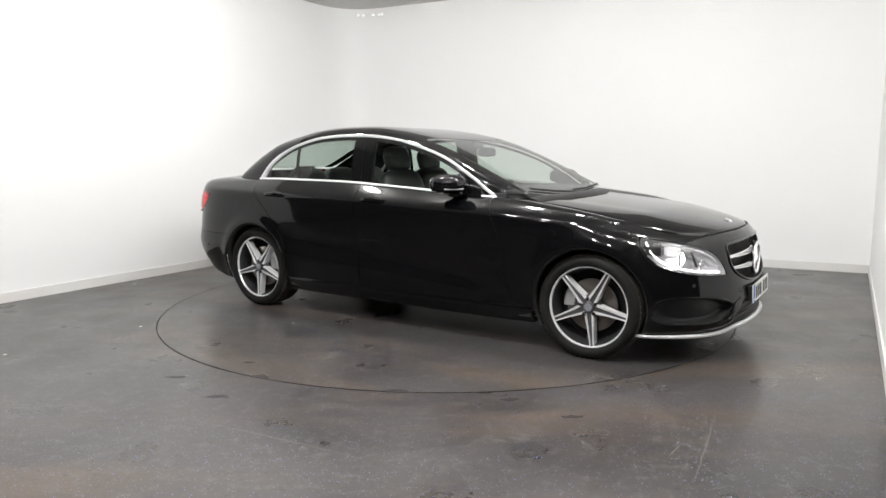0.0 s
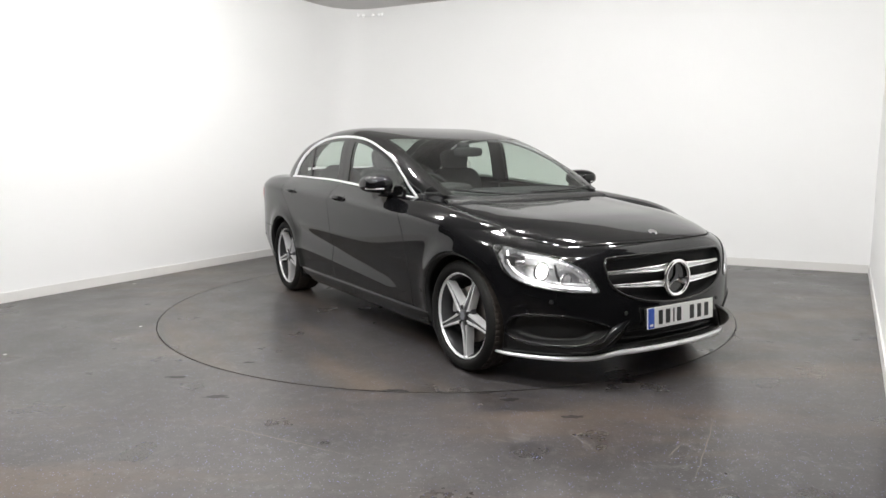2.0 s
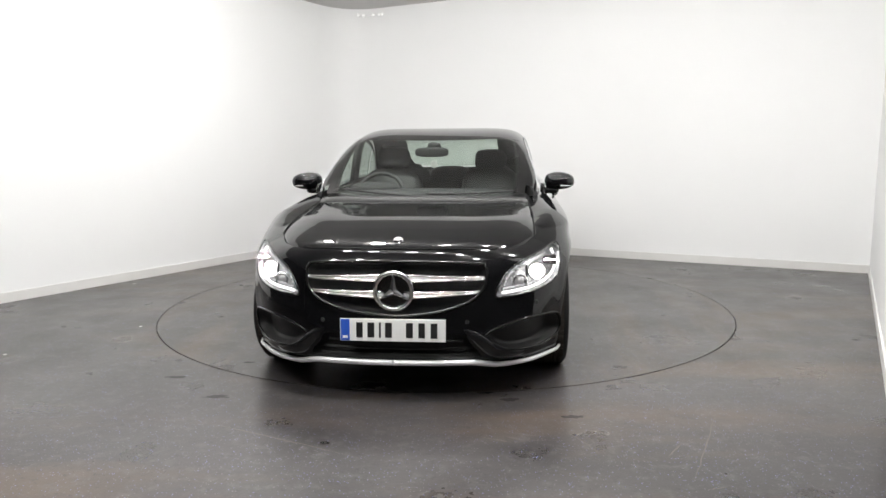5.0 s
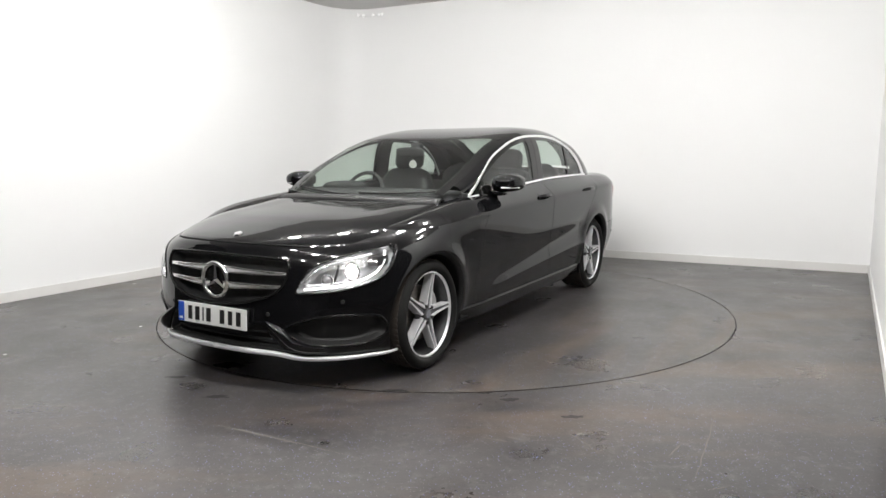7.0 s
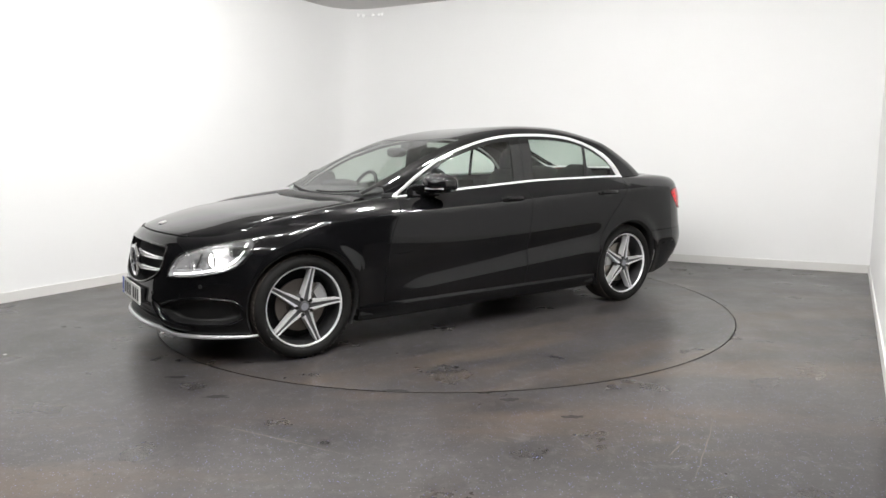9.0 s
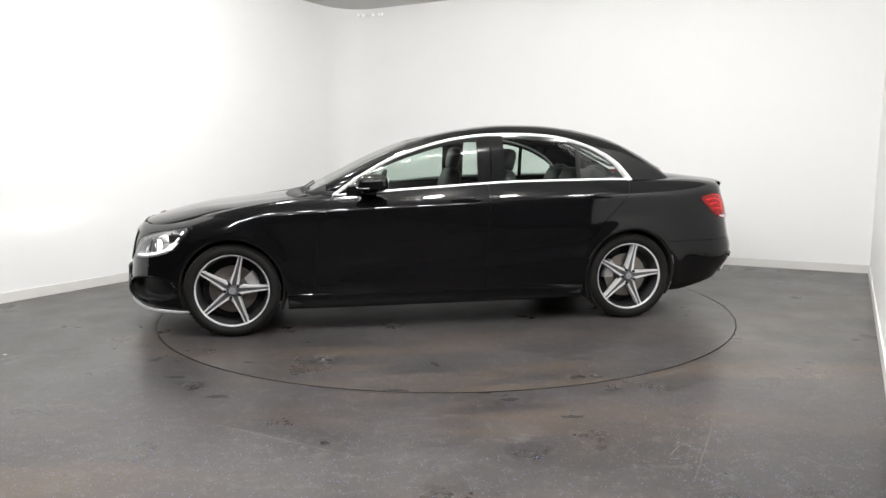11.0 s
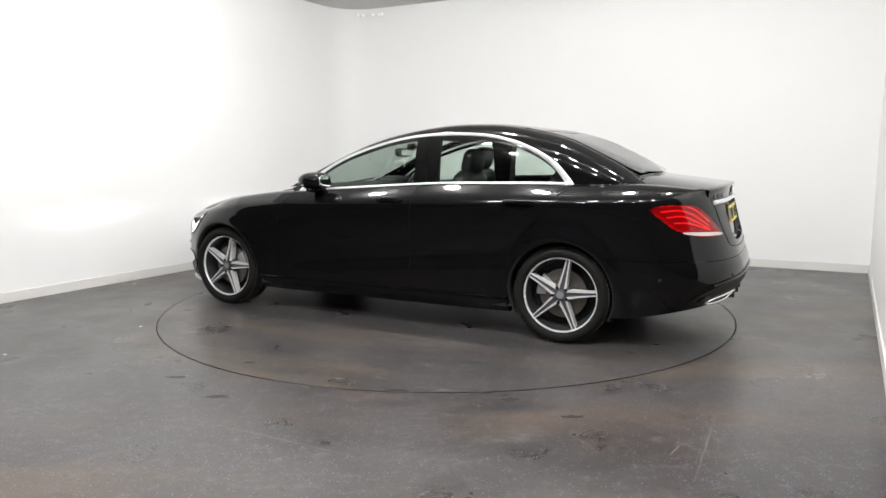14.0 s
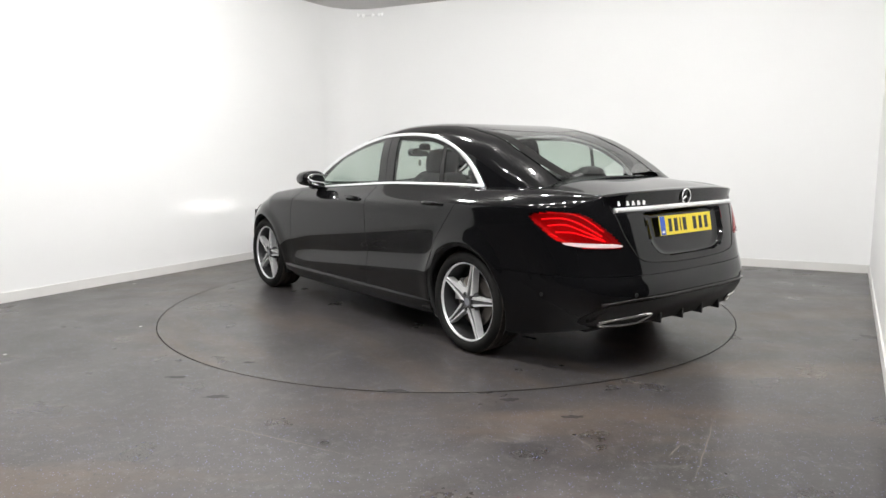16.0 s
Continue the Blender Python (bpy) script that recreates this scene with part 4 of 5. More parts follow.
def blob(size, at, power=3.0, n=18, m=None):
    """A rounded block (superellipsoid)."""
    bm = bmesh.new()
    bmesh.ops.create_uvsphere(bm, u_segments=n * 2, v_segments=n, radius=1)
    for v in bm.verts:
        c = v.co
        k = (abs(c.x) ** power + abs(c.y) ** power + abs(c.z) ** power) ** (-1 / power)
        v.co = Vector((c.x * k * size[0], c.y * k * size[1], c.z * k * size[2]))
    if m:
        bm.transform(m)
    bmesh.ops.translate(bm, vec=at, verts=bm.verts)
    return bm


SILVERBOWL = material("silver_lamp_bowl", (0.70, 0.70, 0.71), 0.26, 0.6, spots=0.30, scale=25)
DARKBOWL = material("dark_lamp_bezel", (0.05, 0.05, 0.05), 0.25, 0.3, spots=0.3, scale=25)

# grille
grille = new("grille")
grille.parent = car
grille["label"] = "black radiator grille with chrome slats"
part("grille_mesh", well("grille_mesh", GRILLE_R, on_front, 0.055, LINER, 0.96), grille, "matt black grille mesh")
part("surround", tube("surround", [on_front(*q) + Vector((0.001, 0, 0)) for q in GRILLE_R], 0.008, GLOSSBLACK, True), grille)
for z_in, z_out, end in ((0.612, 0.607, 0.455), (0.528, 0.540, 0.43)):
    for sign in (1, -1):
        slat = new("slat")
        slat.parent = grille
        slat["label"] = "chrome grille slat tapering outwards"
        for side_of, r in ((1, 0.0065), (-1, 0.0065), (0, lambda u: 0.0150 - 0.0105 * u)):
            pts = []
            for y in np.linspace(0.05, end, 18):
                u = y / end
                z = z_in + (z_out - z_in) * u + side_of * 0.0155 * (1 - 0.80 * u)
                pts.append((on_front(y, z).x - (0.012 if side_of else 0.022), y * sign, z))
            part("bar" if side_of else "infill", tube("bar", pts, r, CHROME if side_of else TRIM, flat=1.5 if side_of else 1.0), slat)


def emblem(parent, at, radius, thick, mat, face, back=None):
    """A plain ring with three tapering arms; face: +1 to the front, -1 to the rear."""
    top = new("emblem")
    top.parent = parent
    top["label"] = "round chrome emblem ring with three arms"
    pts = [(at[0], at[1] + radius * math.cos(a), at[2] + radius * math.sin(a)) for a in np.linspace(0, 2 * math.pi, 48, endpoint=False)]
    part("ring", tube("ring", pts, thick, mat, True, up=Vector((1, 0, 0))), top)
    for k in range(3):
        a = math.pi / 2 + k * 2 * math.pi / 3
        r, w = radius * 0.97, radius * 0.16
        d, s = Vector((0, math.cos(a), math.sin(a))), Vector((0, -math.sin(a), math.cos(a)))
        c, f = Vector(at), Vector((face * thick * 0.9, 0, 0))
        verts = [c + f, c + s * w + d * w * 0.6, c - s * w + d * w * 0.6, c + d * r + s * 0.002, c + d * r - s * 0.002, c + d * r + f * 0.3]
        part("arm", mesh_from("arm", verts, [(0, 1, 3, 5), (0, 5, 4, 2), (1, 2, 4, 3)], mat, False), top)
    if back:
        bm = bmesh.new()
        bmesh.ops.create_cone(bm, cap_ends=True, segments=40, radius1=radius, radius2=radius, depth=0.006)
        bm.transform(Matrix.Translation((at[0] - face * 0.012, at[1], at[2])) @ Matrix.Rotation(radians(90), 4, "Y"))
        part("backing", bm_mesh("backing", bm, back), top, "gloss black backing disc")
    return top


emblem(grille, (on_front(0, 0.552).x + 0.002, 0, 0.552), 0.091, 0.0125, CHROME, 1, GLOSSBLACK)
# small round badge on the bonnet
bm = bmesh.new()
bmesh.ops.create_cone(bm, cap_ends=True, segments=24, radius1=0.027, radius2=0.022, depth=0.008)
bm.transform(Matrix.Translation((2.012, 0, hood_z(2.012, 0) + 0.004)) @ Matrix.Rotation(radians(20), 4, "Y"))
part("bonnet_badge", bm_mesh("bonnet_badge", bm, CHROME), car, "small round silver bonnet badge")

# bumper openings, bright splitter, sensors
part("lower_intake", well("lower_intake", LOWER_R, on_front, 0.07, PLASTIC, 0.95), car, "black lower air intake")
for z0 in (0.30, 0.262, 0.228):
    half = 0.33 + (0.31 - z0) * 0.6
    pts = [on_front(y, z0) - Vector((0.035, 0, 0)) for y in np.linspace(-half, half, 24)]
    part("intake_bar", tube("intake_bar", pts, 0.006, PLASTIC), car)
SPLIT = [(0.0, 0.202), (0.2, 0.202), (0.36, 0.200), (0.42, 0.194), (0.485, 0.179), (0.54, 0.173), (0.65, 0.170), (0.76, 0.170), (0.832, 0.172)]
BLADE = [(0.345, 0.362), (0.405, 0.350), (0.450, 0.325), (0.500, 0.272), (0.570, 0.236), (0.64, 0.226), (0.62, 0.200), (0.52, 0.200), (0.455, 0.230), (0.395, 0.298)]
for sign in (1, -1):
    pts = along([(y * sign, z) for y, z in SPLIT], on_front, 0.014)
    part("splitter_trim", tube("splitter_trim", pts, lambda u: 0.0150 - 0.007 * u ** 4, TRIM, flat=1.0), car, "bright chrome bumper splitter strip")
    facet = [(y * sign, z) for y, z in rounded(BLADE, 4)]
    part("intake_blade", patch("intake_blade", facet, on_front, 0.004, PAINT, 8, dome=0.030), car, "gloss black blade beside the side intake")
    side = [(y * sign, z) for y, z in INTAKE_R]
    part("side_intake", well("side_intake", side, on_front, 0.06, PLASTIC, 0.85), car, "black side air intake")
    part("intake_edge", tube("intake_edge", [on_front(*q) + normal_of(on_front, *q) * 0.001 for q in side], 0.006, PAINT, True), car)
    for y, z in ((0.36, 0.40), (0.70, 0.465)):
        n = normal_of(on_front, y * sign, z)
        bm = bmesh.new()
        bmesh.ops.create_cone(bm, cap_ends=True, segments=16, radius1=0.012, radius2=0.010, depth=0.006)
        bm.transform(Matrix.Translation(on_front(y * sign, z) + n * 0.001) @ n.to_track_quat("Z", "Y").to_matrix().to_4x4())
        part("parking_sensor", bm_mesh("parking_sensor", bm, PLASTIC), car)
    for phi, z in ((30, 0.46), (58, 0.45)):
        n = normal_of(on_rear, phi * sign, z, ea=0.4)
        bm = bmesh.new()
        bmesh.ops.create_cone(bm, cap_ends=True, segments=16, radius1=0.012, radius2=0.010, depth=0.006)
        bm.transform(Matrix.Translation(on_rear(phi * sign, z) + n * 0.001) @ n.to_track_quat("Z", "Y").to_matrix().to_4x4())
        part("parking_sensor", bm_mesh("parking_sensor", bm, PLASTIC), car)

    # headlamp
    lamp_h = new("headlamp")
    lamp_h.parent = car
    lamp_h["label"] = "lit headlamp with silver bowl and clear lens"
    out = [(y * sign, z) for y, z in HEAD_R]
    part("housing", well("housing", out, on_front, 0.10, SILVERBOWL, 0.80), lamp_h, "silver headlamp bowl")
    part("lens", patch("lens", out, on_front, 0.003, LENS, dome=0.004), lamp_h, "clear lens").visible_shadow = False
    part("lens_edge", tube("lens_edge", [on_front(*q) + normal_of(on_front, *q) * 0.001 for q in out], 0.0045, GLOSSBLACK, True), lamp_h)
    brow = [(0.795, 0.715), (0.815, 0.665), (0.806, 0.610), (0.770, 0.574), (0.70, 0.549), (0.62, 0.538), (0.535, 0.531)]
    pts = along([(y * sign, z) for y, z in brow], on_front, -0.014)
    part("daytime_strip", tube("daytime_strip", pts, 0.0062, DRL), lamp_h, "white lit daytime strip")
    lid = [(0.760, 0.702), (0.640, 0.662), (0.575, 0.618), (0.535, 0.560)]
    pts = along([(y * sign, z) for y, z in lid], on_front, -0.016)
    part("upper_reflector", tube("upper_reflector", pts, 0.010, SILVERBOWL), lamp_h)
    for q in pts[1:-1:2]:
        bm = bmesh.new()
        bmesh.ops.create_uvsphere(bm, u_segments=10, v_segments=6, radius=0.0055)
        bmesh.ops.translate(bm, vec=q + Vector((0.010, 0, 0)), verts=bm.verts)
        part("indicator_bead", bm_mesh("indicator_bead", bm, CHROME, True), lamp_h)
    low = [(0.540, 0.545), (0.60, 0.548), (0.69, 0.556)]
    pts = along([(y * sign, z) for y, z in low], on_front, -0.026)
    part("reflector_strip", tube("reflector_strip", pts, 0.013, SILVERBOWL), lamp_h)
    for y, z, r, mat in ((0.728, 0.620, 0.038, LED), (0.635, 0.575, 0.026, SILVERBOWL)):
        n = normal_of(on_front, y * sign, z)
        c = on_front(y * sign, z) - n * 0.035
        bm = bmesh.new()
        bmesh.ops.create_uvsphere(bm, u_segments=24, v_segments=12, radius=r)
        bmesh.ops.scale(bm, vec=(0.55, 1, 1), verts=bm.verts)
        bmesh.ops.translate(bm, vec=c, verts=bm.verts)
        part("projector", bm_mesh("projector", bm, mat, True), lamp_h, "bright headlamp projector" if mat == LED else "silver projector bowl")
        pts = [c + n * 0.006 + Vector((0, math.cos(a), math.sin(a))) * (r + 0.007) for a in np.linspace(0, 2 * math.pi, 28, endpoint=False)]
        part("bezel", tube("bezel", pts, 0.007, CHROME, True), lamp_h)
    # low-beam unit: a bright source deep behind a flat slit
    bx, by, bz = on_front(0.775 * sign, 0.660).x - 0.020, 0.775 * sign, 0.660
    for nm, sy, sz, dy, dz in (("beam_shade", 0.066, 0.02, 0, 0.015), ("beam_shade", 0.066, 0.02, 0, -0.015), ("beam_shade", 0.004, 0.012, 0.031, 0), ("beam_shade", 0.004, 0.012, -0.031, 0)):
        part(nm, bm_mesh(nm, box(0.09, sy, sz, (bx - 0.045, by + dy, bz + dz)), PLASTIC), lamp_h)
    part("beam_shade", bm_mesh("beam_shade", box(0.004, 0.066, 0.05, (bx - 0.093, by, bz)), PLASTIC), lamp_h)
    part("beam_source", bm_mesh("beam_source", box(0.002, 0.032, 0.008, (bx - 0.088, by, bz)), BEAM), lamp_h, "bright low-beam lamp element")
    part("divider", tube("divider", along([(0.668 * sign, 0.66), (0.672 * sign, 0.61), (0.660 * sign, 0.555)], on_front, -0.03), 0.007, DARKBOWL), lamp_h)

    # tail lamp
    tail = new("tail_lamp")
    tail.parent = car
    tail["label"] = "red lit tail lamp"
    out = [(p * sign, z) for p, z in TAIL_R]
    part("housing", well("housing", out, on_rear, 0.03, TAIL, 0.9, ea=0.4), tail)
    part("lens", patch("lens", out, on_rear, 0.002, TAILLENS, ea=0.4, dome=0.010), tail, "red lens").visible_shadow = False
    for path in ([(60, 0.895), (52, 0.902), (46, 0.875), (39.5, 0.80)], [(58.5, 0.862), (52, 0.870), (46.5, 0.840), (40, 0.775)], [(56.5, 0.828), (51, 0.835), (46, 0.805), (39.5, 0.755)], [(54, 0.795), (49, 0.795), (44, 0.772), (39, 0.748)]):
        pts = along([(p * sign, z) for p, z in path], on_rear, -0.012, ea=0.4)
        part("light_strip", tube("light_strip", pts, 0.0045, TAILGLOW), tail, "glowing red strip")
    strip = rounded([(51, 0.742), (44, 0.738), (35.5, 0.729), (34.8, 0.714), (44, 0.717), (50.5, 0.730)], 4)
    part("reverse_lamp", patch("reverse_lamp", [(p * sign, z) for p, z in strip], on_rear, 0.012, CLEARLAMP, 4, ea=0.4), tail, "pale clear reversing lamp strip")

    # exhaust tips
    ex = []
    for y, z in ((0.665, 0.288), (0.60, 0.325), (0.40, 0.342), (0.43, 0.303), (0.48, 0.288)):
        ex.append((y * sign, z))
    loop = rounded(ex, 5)
    part("exhaust_well", well("exhaust_well", loop, on_rear_y, 0.08, LINER, 0.9), car)
    part("exhaust_trim", tube("exhaust_trim", [on_rear_y(*q) + Vector((-0.012, 0, 0)) for q in loop], 0.009, CHROME, True), car, "chrome exhaust trim")

    # door mirror
    mir = new("door_mirror")
    mir.parent = car
    mir["label"] = "gloss black door mirror with indicator strip"
    bm = blob((0.125, 0.104, 0.068), (0, 0, 0), 2.7)
    for v in bm.verts:
        if v.co.x < -0.03:
            v.co.x = -0.03 + (v.co.x + 0.03) * 0.62
        k = 1 - 0.18 * max(v.co.y * sign / 0.12, 0)
        v.co.z *= k
        if v.co.z < 0:
            v.co.z *= 0.85
    bmesh.ops.translate(bm, vec=(0.455, 0.915 * sign, 1.015), verts=bm.verts)
    part("housing", bm_mesh("housing", bm, PAINT, True), mir)
    bm = blob((0.006, 0.074, 0.046), (0.369, 0.915 * sign, 1.015), 3)
    part("mirror_glass", bm_mesh("mirror_glass", bm, MIRRORGLASS, True), mir, "silver mirror glass")
    pts = [(0.455 + 0.122 * math.cos(a) ** 0.9, (0.915 + 0.100 * math.sin(a)) * sign, 0.990) for a in np.linspace(0.0, 1.25, 12)]
    part("indicator", tube("indicator", pts, 0.005, SILVERBOWL), mir, "clear indicator strip")
    part("stalk", bm_mesh("stalk", blob((0.055, 0.065, 0.024), (0.49, 0.845 * sign, 0.955), 3), PAINT, True), mir)
    part("mirror_base", bm_mesh("mirror_base", blob((0.085, 0.016, 0.045), (0.56, 0.792 * sign, 0.965), 3), GLOSSBLACK, True), mir)

    # door handles
    for x0, x1 in ((-0.075, -0.275), (-1.045, -1.25)):
        xm, z = (x0 + x1) / 2, 0.893 if x0 > -0.5 else 0.903
        hd = new("door_handle")
        hd.parent = car
        hd["label"] = "gloss black pull handle"
        y = side_y(xm, z)
        pts = []
        for u in np.linspace(0, 1, 17):
            x = x0 + (x1 - x0) * u
            pts.append((x, (side_y(x, z) + 0.004 + 0.026 * (1 - abs(2 * u - 1) ** 4)) * sign, z + 0.006 * (1 - abs(2 * u - 1) ** 2)))
        part("grip", tube("grip", pts, lambda u: 0.011 + 0.004 * (1 - abs(2 * u - 1) ** 2), PAINT, flat=0.6, sides=12), hd)
        cup = rounded([(xm + 0.055, z + 0.024), (xm + 0.075, z - 0.004), (xm + 0.03, z - 0.030), (xm - 0.03, z - 0.030), (xm - 0.075, z - 0.004), (xm - 0.055, z + 0.024)], 5)
        part("cup", patch("cup", cup, lambda a, b: Vector((a, side_y(a, b) * sign, b)), 0.0012, GLOSSBLACK, 4), hd)

# number plates: plain bars stand for the characters
def plate(at, turn, tilt, face, label):
    top = new("number_plate")
    top.parent = car
    top["label"] = label
    top.matrix_basis = Matrix.Translation(at) @ Matrix.Rotation(radians(turn), 4, "Z") @ Matrix.Rotation(radians(tilt), 4, "Y")
    part("panel", bm_mesh("panel", box(0.006, 0.520, 0.111, (0, 0, 0), 0.002), face), top)
    part("band", bm_mesh("band", box(0.002, 0.044, 0.105, (0.004, -0.234, 0)), BLUE), top, "blue end band")
    part("band_mark", bm_mesh("band_mark", box(0.002, 0.024, 0.012, (0.0052, -0.234, -0.035)), WHITE), top)
    for y, w in ((-0.163, 0.046), (-0.107, 0.050), (-0.062, 0.014), (-0.020, 0.050), (0.083, 0.050), (0.143, 0.046), (0.203, 0.048)):
        part("character_bar", bm_mesh("character_bar", box(0.002, w * 0.68, 0.074, (0.0042, y, 0), 0.0006, 1), INK), top)


plate((on_front(0, 0.368).x + 0.012, 0, 0.366), 0, -3, WHITE, "white number plate with black bars and blue band")
part("plate_bracket", bm_mesh("plate_bracket", box(0.05, 0.50, 0.09, (on_front(0, 0.368).x - 0.022, 0, 0.366), 0.004), PLASTIC), car)

# tail: plate recess, bright strip, emblem, model mark as bars, seams, diffuser
part("plate_recess", well("plate_recess", RECESS_R, on_rear_y, 0.035, PAINT, 0.94), car, "gloss black number plate recess")
px = on_rear_y(0, 0.80).x
plate((px + 0.020, 0, 0.808), 180, -11, YELLOW, "yellow number plate with black bars and blue band")
pts = [on_rear_y(y, 0.908 + 0.006 * (1 - (y / 0.58) ** 2)) + Vector((-0.006, 0, 0)) for y in np.linspace(-0.585, 0.585, 48)]
part("boot_strip", tube("boot_strip", pts, 0.014, TRIM, flat=0.5), car, "bright metal strip above the number plate")
emblem(car, (on_rear_y(0, 0.965).x - 0.012, 0, 0.965), 0.042, 0.005, CHROME, -1)
for k, (y, w) in enumerate(((0.545, 0.030), (0.488, 0.030), (0.450, 0.030), (0.412, 0.030), (0.372, 0.026))):
    q = on_rear_y(y, 0.945)
    part("model_mark", bm_mesh("model_mark", box(0.004, w, 0.026, q + Vector((-0.003, 0, 0)), 0.001, 1, None), CHROME), car, "small chrome bar in place of a model mark")
for sign in (1, -1):
    path = [(0.60, 0.935), (0.575, 0.88), (0.545, 0.78), (0.505, 0.70), (0.46, 0.642), (0.34, 0.620), (0.15, 0.612), (0.0, 0.610)]
    part("boot_seam", tube("boot_seam", along([(y * sign, z) for y, z in path], on_rear_y, 0.0), 0.0028, LINER), car)
DIFF = rounded([(0.74, 0.345), (0.66, 0.405), (0.45, 0.425), (0.0, 0.432), (-0.45, 0.425), (-0.66, 0.405), (-0.74, 0.345), (-0.70, 0.288), (-0.3, 0.288), (0.0, 0.288), (0.3, 0.288), (0.70, 0.288)], 5)
part("diffuser", patch("diffuser", DIFF, on_rear_y, 0.004, PLASTIC, 8), car, "matt black rear diffuser")
for y in (-0.30, -0.10, 0.10, 0.30):
    q = on_rear_y(y, 0.315)
    part("diffuser_fin", bm_mesh("diffuser_fin", box(0.10, 0.014, 0.075, q + Vector((0.030, 0, -0.004)), 0.004), PLASTIC), car)
pts = along([(0.70, 0.412), (0.5, 0.438), (0.0, 0.447), (-0.5, 0.438), (-0.70, 0.412)], on_rear_y, 0.006)
part("diffuser_lip", tube("diffuser_lip", pts, 0.008, GLOSSBLACK), car)

# wipers and cowl
pts = [(1.01 - 0.10 * (y / 0.7) ** 2, y, hood_z(0.99, y) - 0.012) for y in np.linspace(-0.66, 0.66, 30)]
part("cowl", tube("cowl", pts, 0.035, PLASTIC, flat=2.2), car, "dark plastic scuttle below the windscreen")
for y0, y1 in ((0.10, -0.56), (0.60, 0.02)):
    pts = []
    for u in np.linspace(0, 1, 14):
        y = y0 + (y1 - y0) * u
        x = 0.965 - 0.10 * (y / 0.7) ** 2 - 0.03 * u
        pts.append((x, y, max(cabin_z(x, y), hood_z(x, y)) + 0.012))
    part("wiper", tube("wiper", pts, 0.007, PLASTIC, flat=0.7), car, "black windscreen wiper")

# ---- cabin ----
def seat(x, y, top, rear=False, width=0.25):
    st = new("seat")
    st.parent = car
    st["label"] = "dark leather car seat"
    lean = Matrix.Rotation(radians(-14), 4, "Y")
    part("cushion", bm_mesh("cushion", blob((0.26, width, 0.09), (x + 0.25, y, 0.50), 4), LEATHER, True), st)
    part("backrest", bm_mesh("backrest", blob((0.075, width, 0.30), (x - 0.02, y, 0.80), 4, m=lean), LEATHER, True), st)
    part("headrest", bm_mesh("headrest", blob((0.05, 0.135 if not rear else 0.12, 0.095 if not rear else 0.06), (x - 0.10, y, top - 0.092 if not rear else top - 0.06), 3.5, m=lean), LEATHER, True), st)
    for dy in (-0.05, 0.05):
        part("headrest_post", tube("headrest_post", [(x - 0.10, y + dy, top - 0.12), (x - 0.075, y + dy, top - 0.28)], 0.006, CHROME), st)


seat(-0.24, -0.40, 1.265)
seat(-0.50, 0.40, 1.245)
for y in (-0.40, 0.0, 0.40):
    seat(-1.22, y, 1.115 if y else 1.08, True, 0.22)
part("parcel_shelf", bm_mesh("parcel_shelf", box(0.62, 1.20, 0.03, (-1.60, 0, 0.985), 0.01), CABIN), car)
bm = blob((0.27, 0.70, 0.075), (0.66, 0, 0.895), 4)
part("dashboard", bm_mesh("dashboard", bm, CABIN, True), car, "black soft dashboard")
part("binnacle", bm_mesh("binnacle", blob((0.12, 0.17, 0.05), (0.55, -0.40, 0.965), 3), CABIN, True), car)
part("console", bm_mesh("console", blob((0.50, 0.12, 0.20), (0.20, 0, 0.60), 4), CABIN, True), car)
tilt = Matrix.Translation((0.33, -0.40, 0.905)) @ Matrix.Rotation(radians(-24), 4, "Y")
wheel_s = new("steering_wheel")
wheel_s.parent = car
wheel_s["label"] = "black leather steering wheel"
part("wheel_rim", tube("wheel_rim", [tilt @ Vector((0, 0.178 * math.cos(a), 0.178 * math.sin(a))) for a in np.linspace(0, 2 * math.pi, 40, endpoint=False)], 0.015, LEATHER, True, up=Vector((1, 0, 0))), wheel_s)
part("wheel_hub", bm_mesh("wheel_hub", blob((0.03, 0.075, 0.065), tilt.translation, 3), LEATHER, True), wheel_s)
for a in (0, math.pi, -math.pi / 2):
    part("wheel_spoke", tube("wheel_spoke", [tilt @ Vector((0, 0.05 * math.cos(a), 0.05 * math.sin(a))), tilt @ Vector((0, 0.17 * math.cos(a), 0.17 * math.sin(a)))], 0.016, LEATHER, flat=0.6, up=Vector((1, 0, 0))), wheel_s)
rv = new("rear_view_mirror")
rv.parent = car
rv["label"] = "black rear-view mirror"
part("mirror_shell", bm_mesh("mirror_shell", blob((0.022, 0.125, 0.036), (0.235, -0.02, 1.225), 3.5), CABIN, True), rv)
part("mirror_pane", bm_mesh("mirror_pane", blob((0.004, 0.112, 0.029), (0.212, -0.02, 1.225), 3.5), MIRRORGLASS, True), rv)
part("mirror_foot", bm_mesh("mirror_foot", blob((0.035, 0.05, 0.028), (0.15, -0.01, 1.272), 2.5), CABIN, True), rv)
ph = new("hanging_pendant")
ph.parent = car
ph["label"] = "round pale pendant hanging from the mirror"
bm = bmesh.new()
bmesh.ops.create_cone(bm, cap_ends=True, segments=24, radius1=0.024, radius2=0.024, depth=0.006)
bm.transform(Matrix.Translation((0.22, -0.005, 1.135)) @ Matrix.Rotation(radians(30), 4, "Z") @ Matrix.Rotation(radians(90), 4, "Y"))
part("disc", bm_mesh("disc", bm, PALE), ph)
pts = [Vector((0.22, -0.005, 1.135)) + Vector((math.sin(0.5) * -math.cos(a) * 0.026, math.cos(0.5) * math.cos(a) * 0.026, math.sin(a) * 0.026)) for a in np.linspace(0, 2 * math.pi, 24, endpoint=False)]
part("ring", tube("ring", pts, 0.003, WHITE, True), ph)
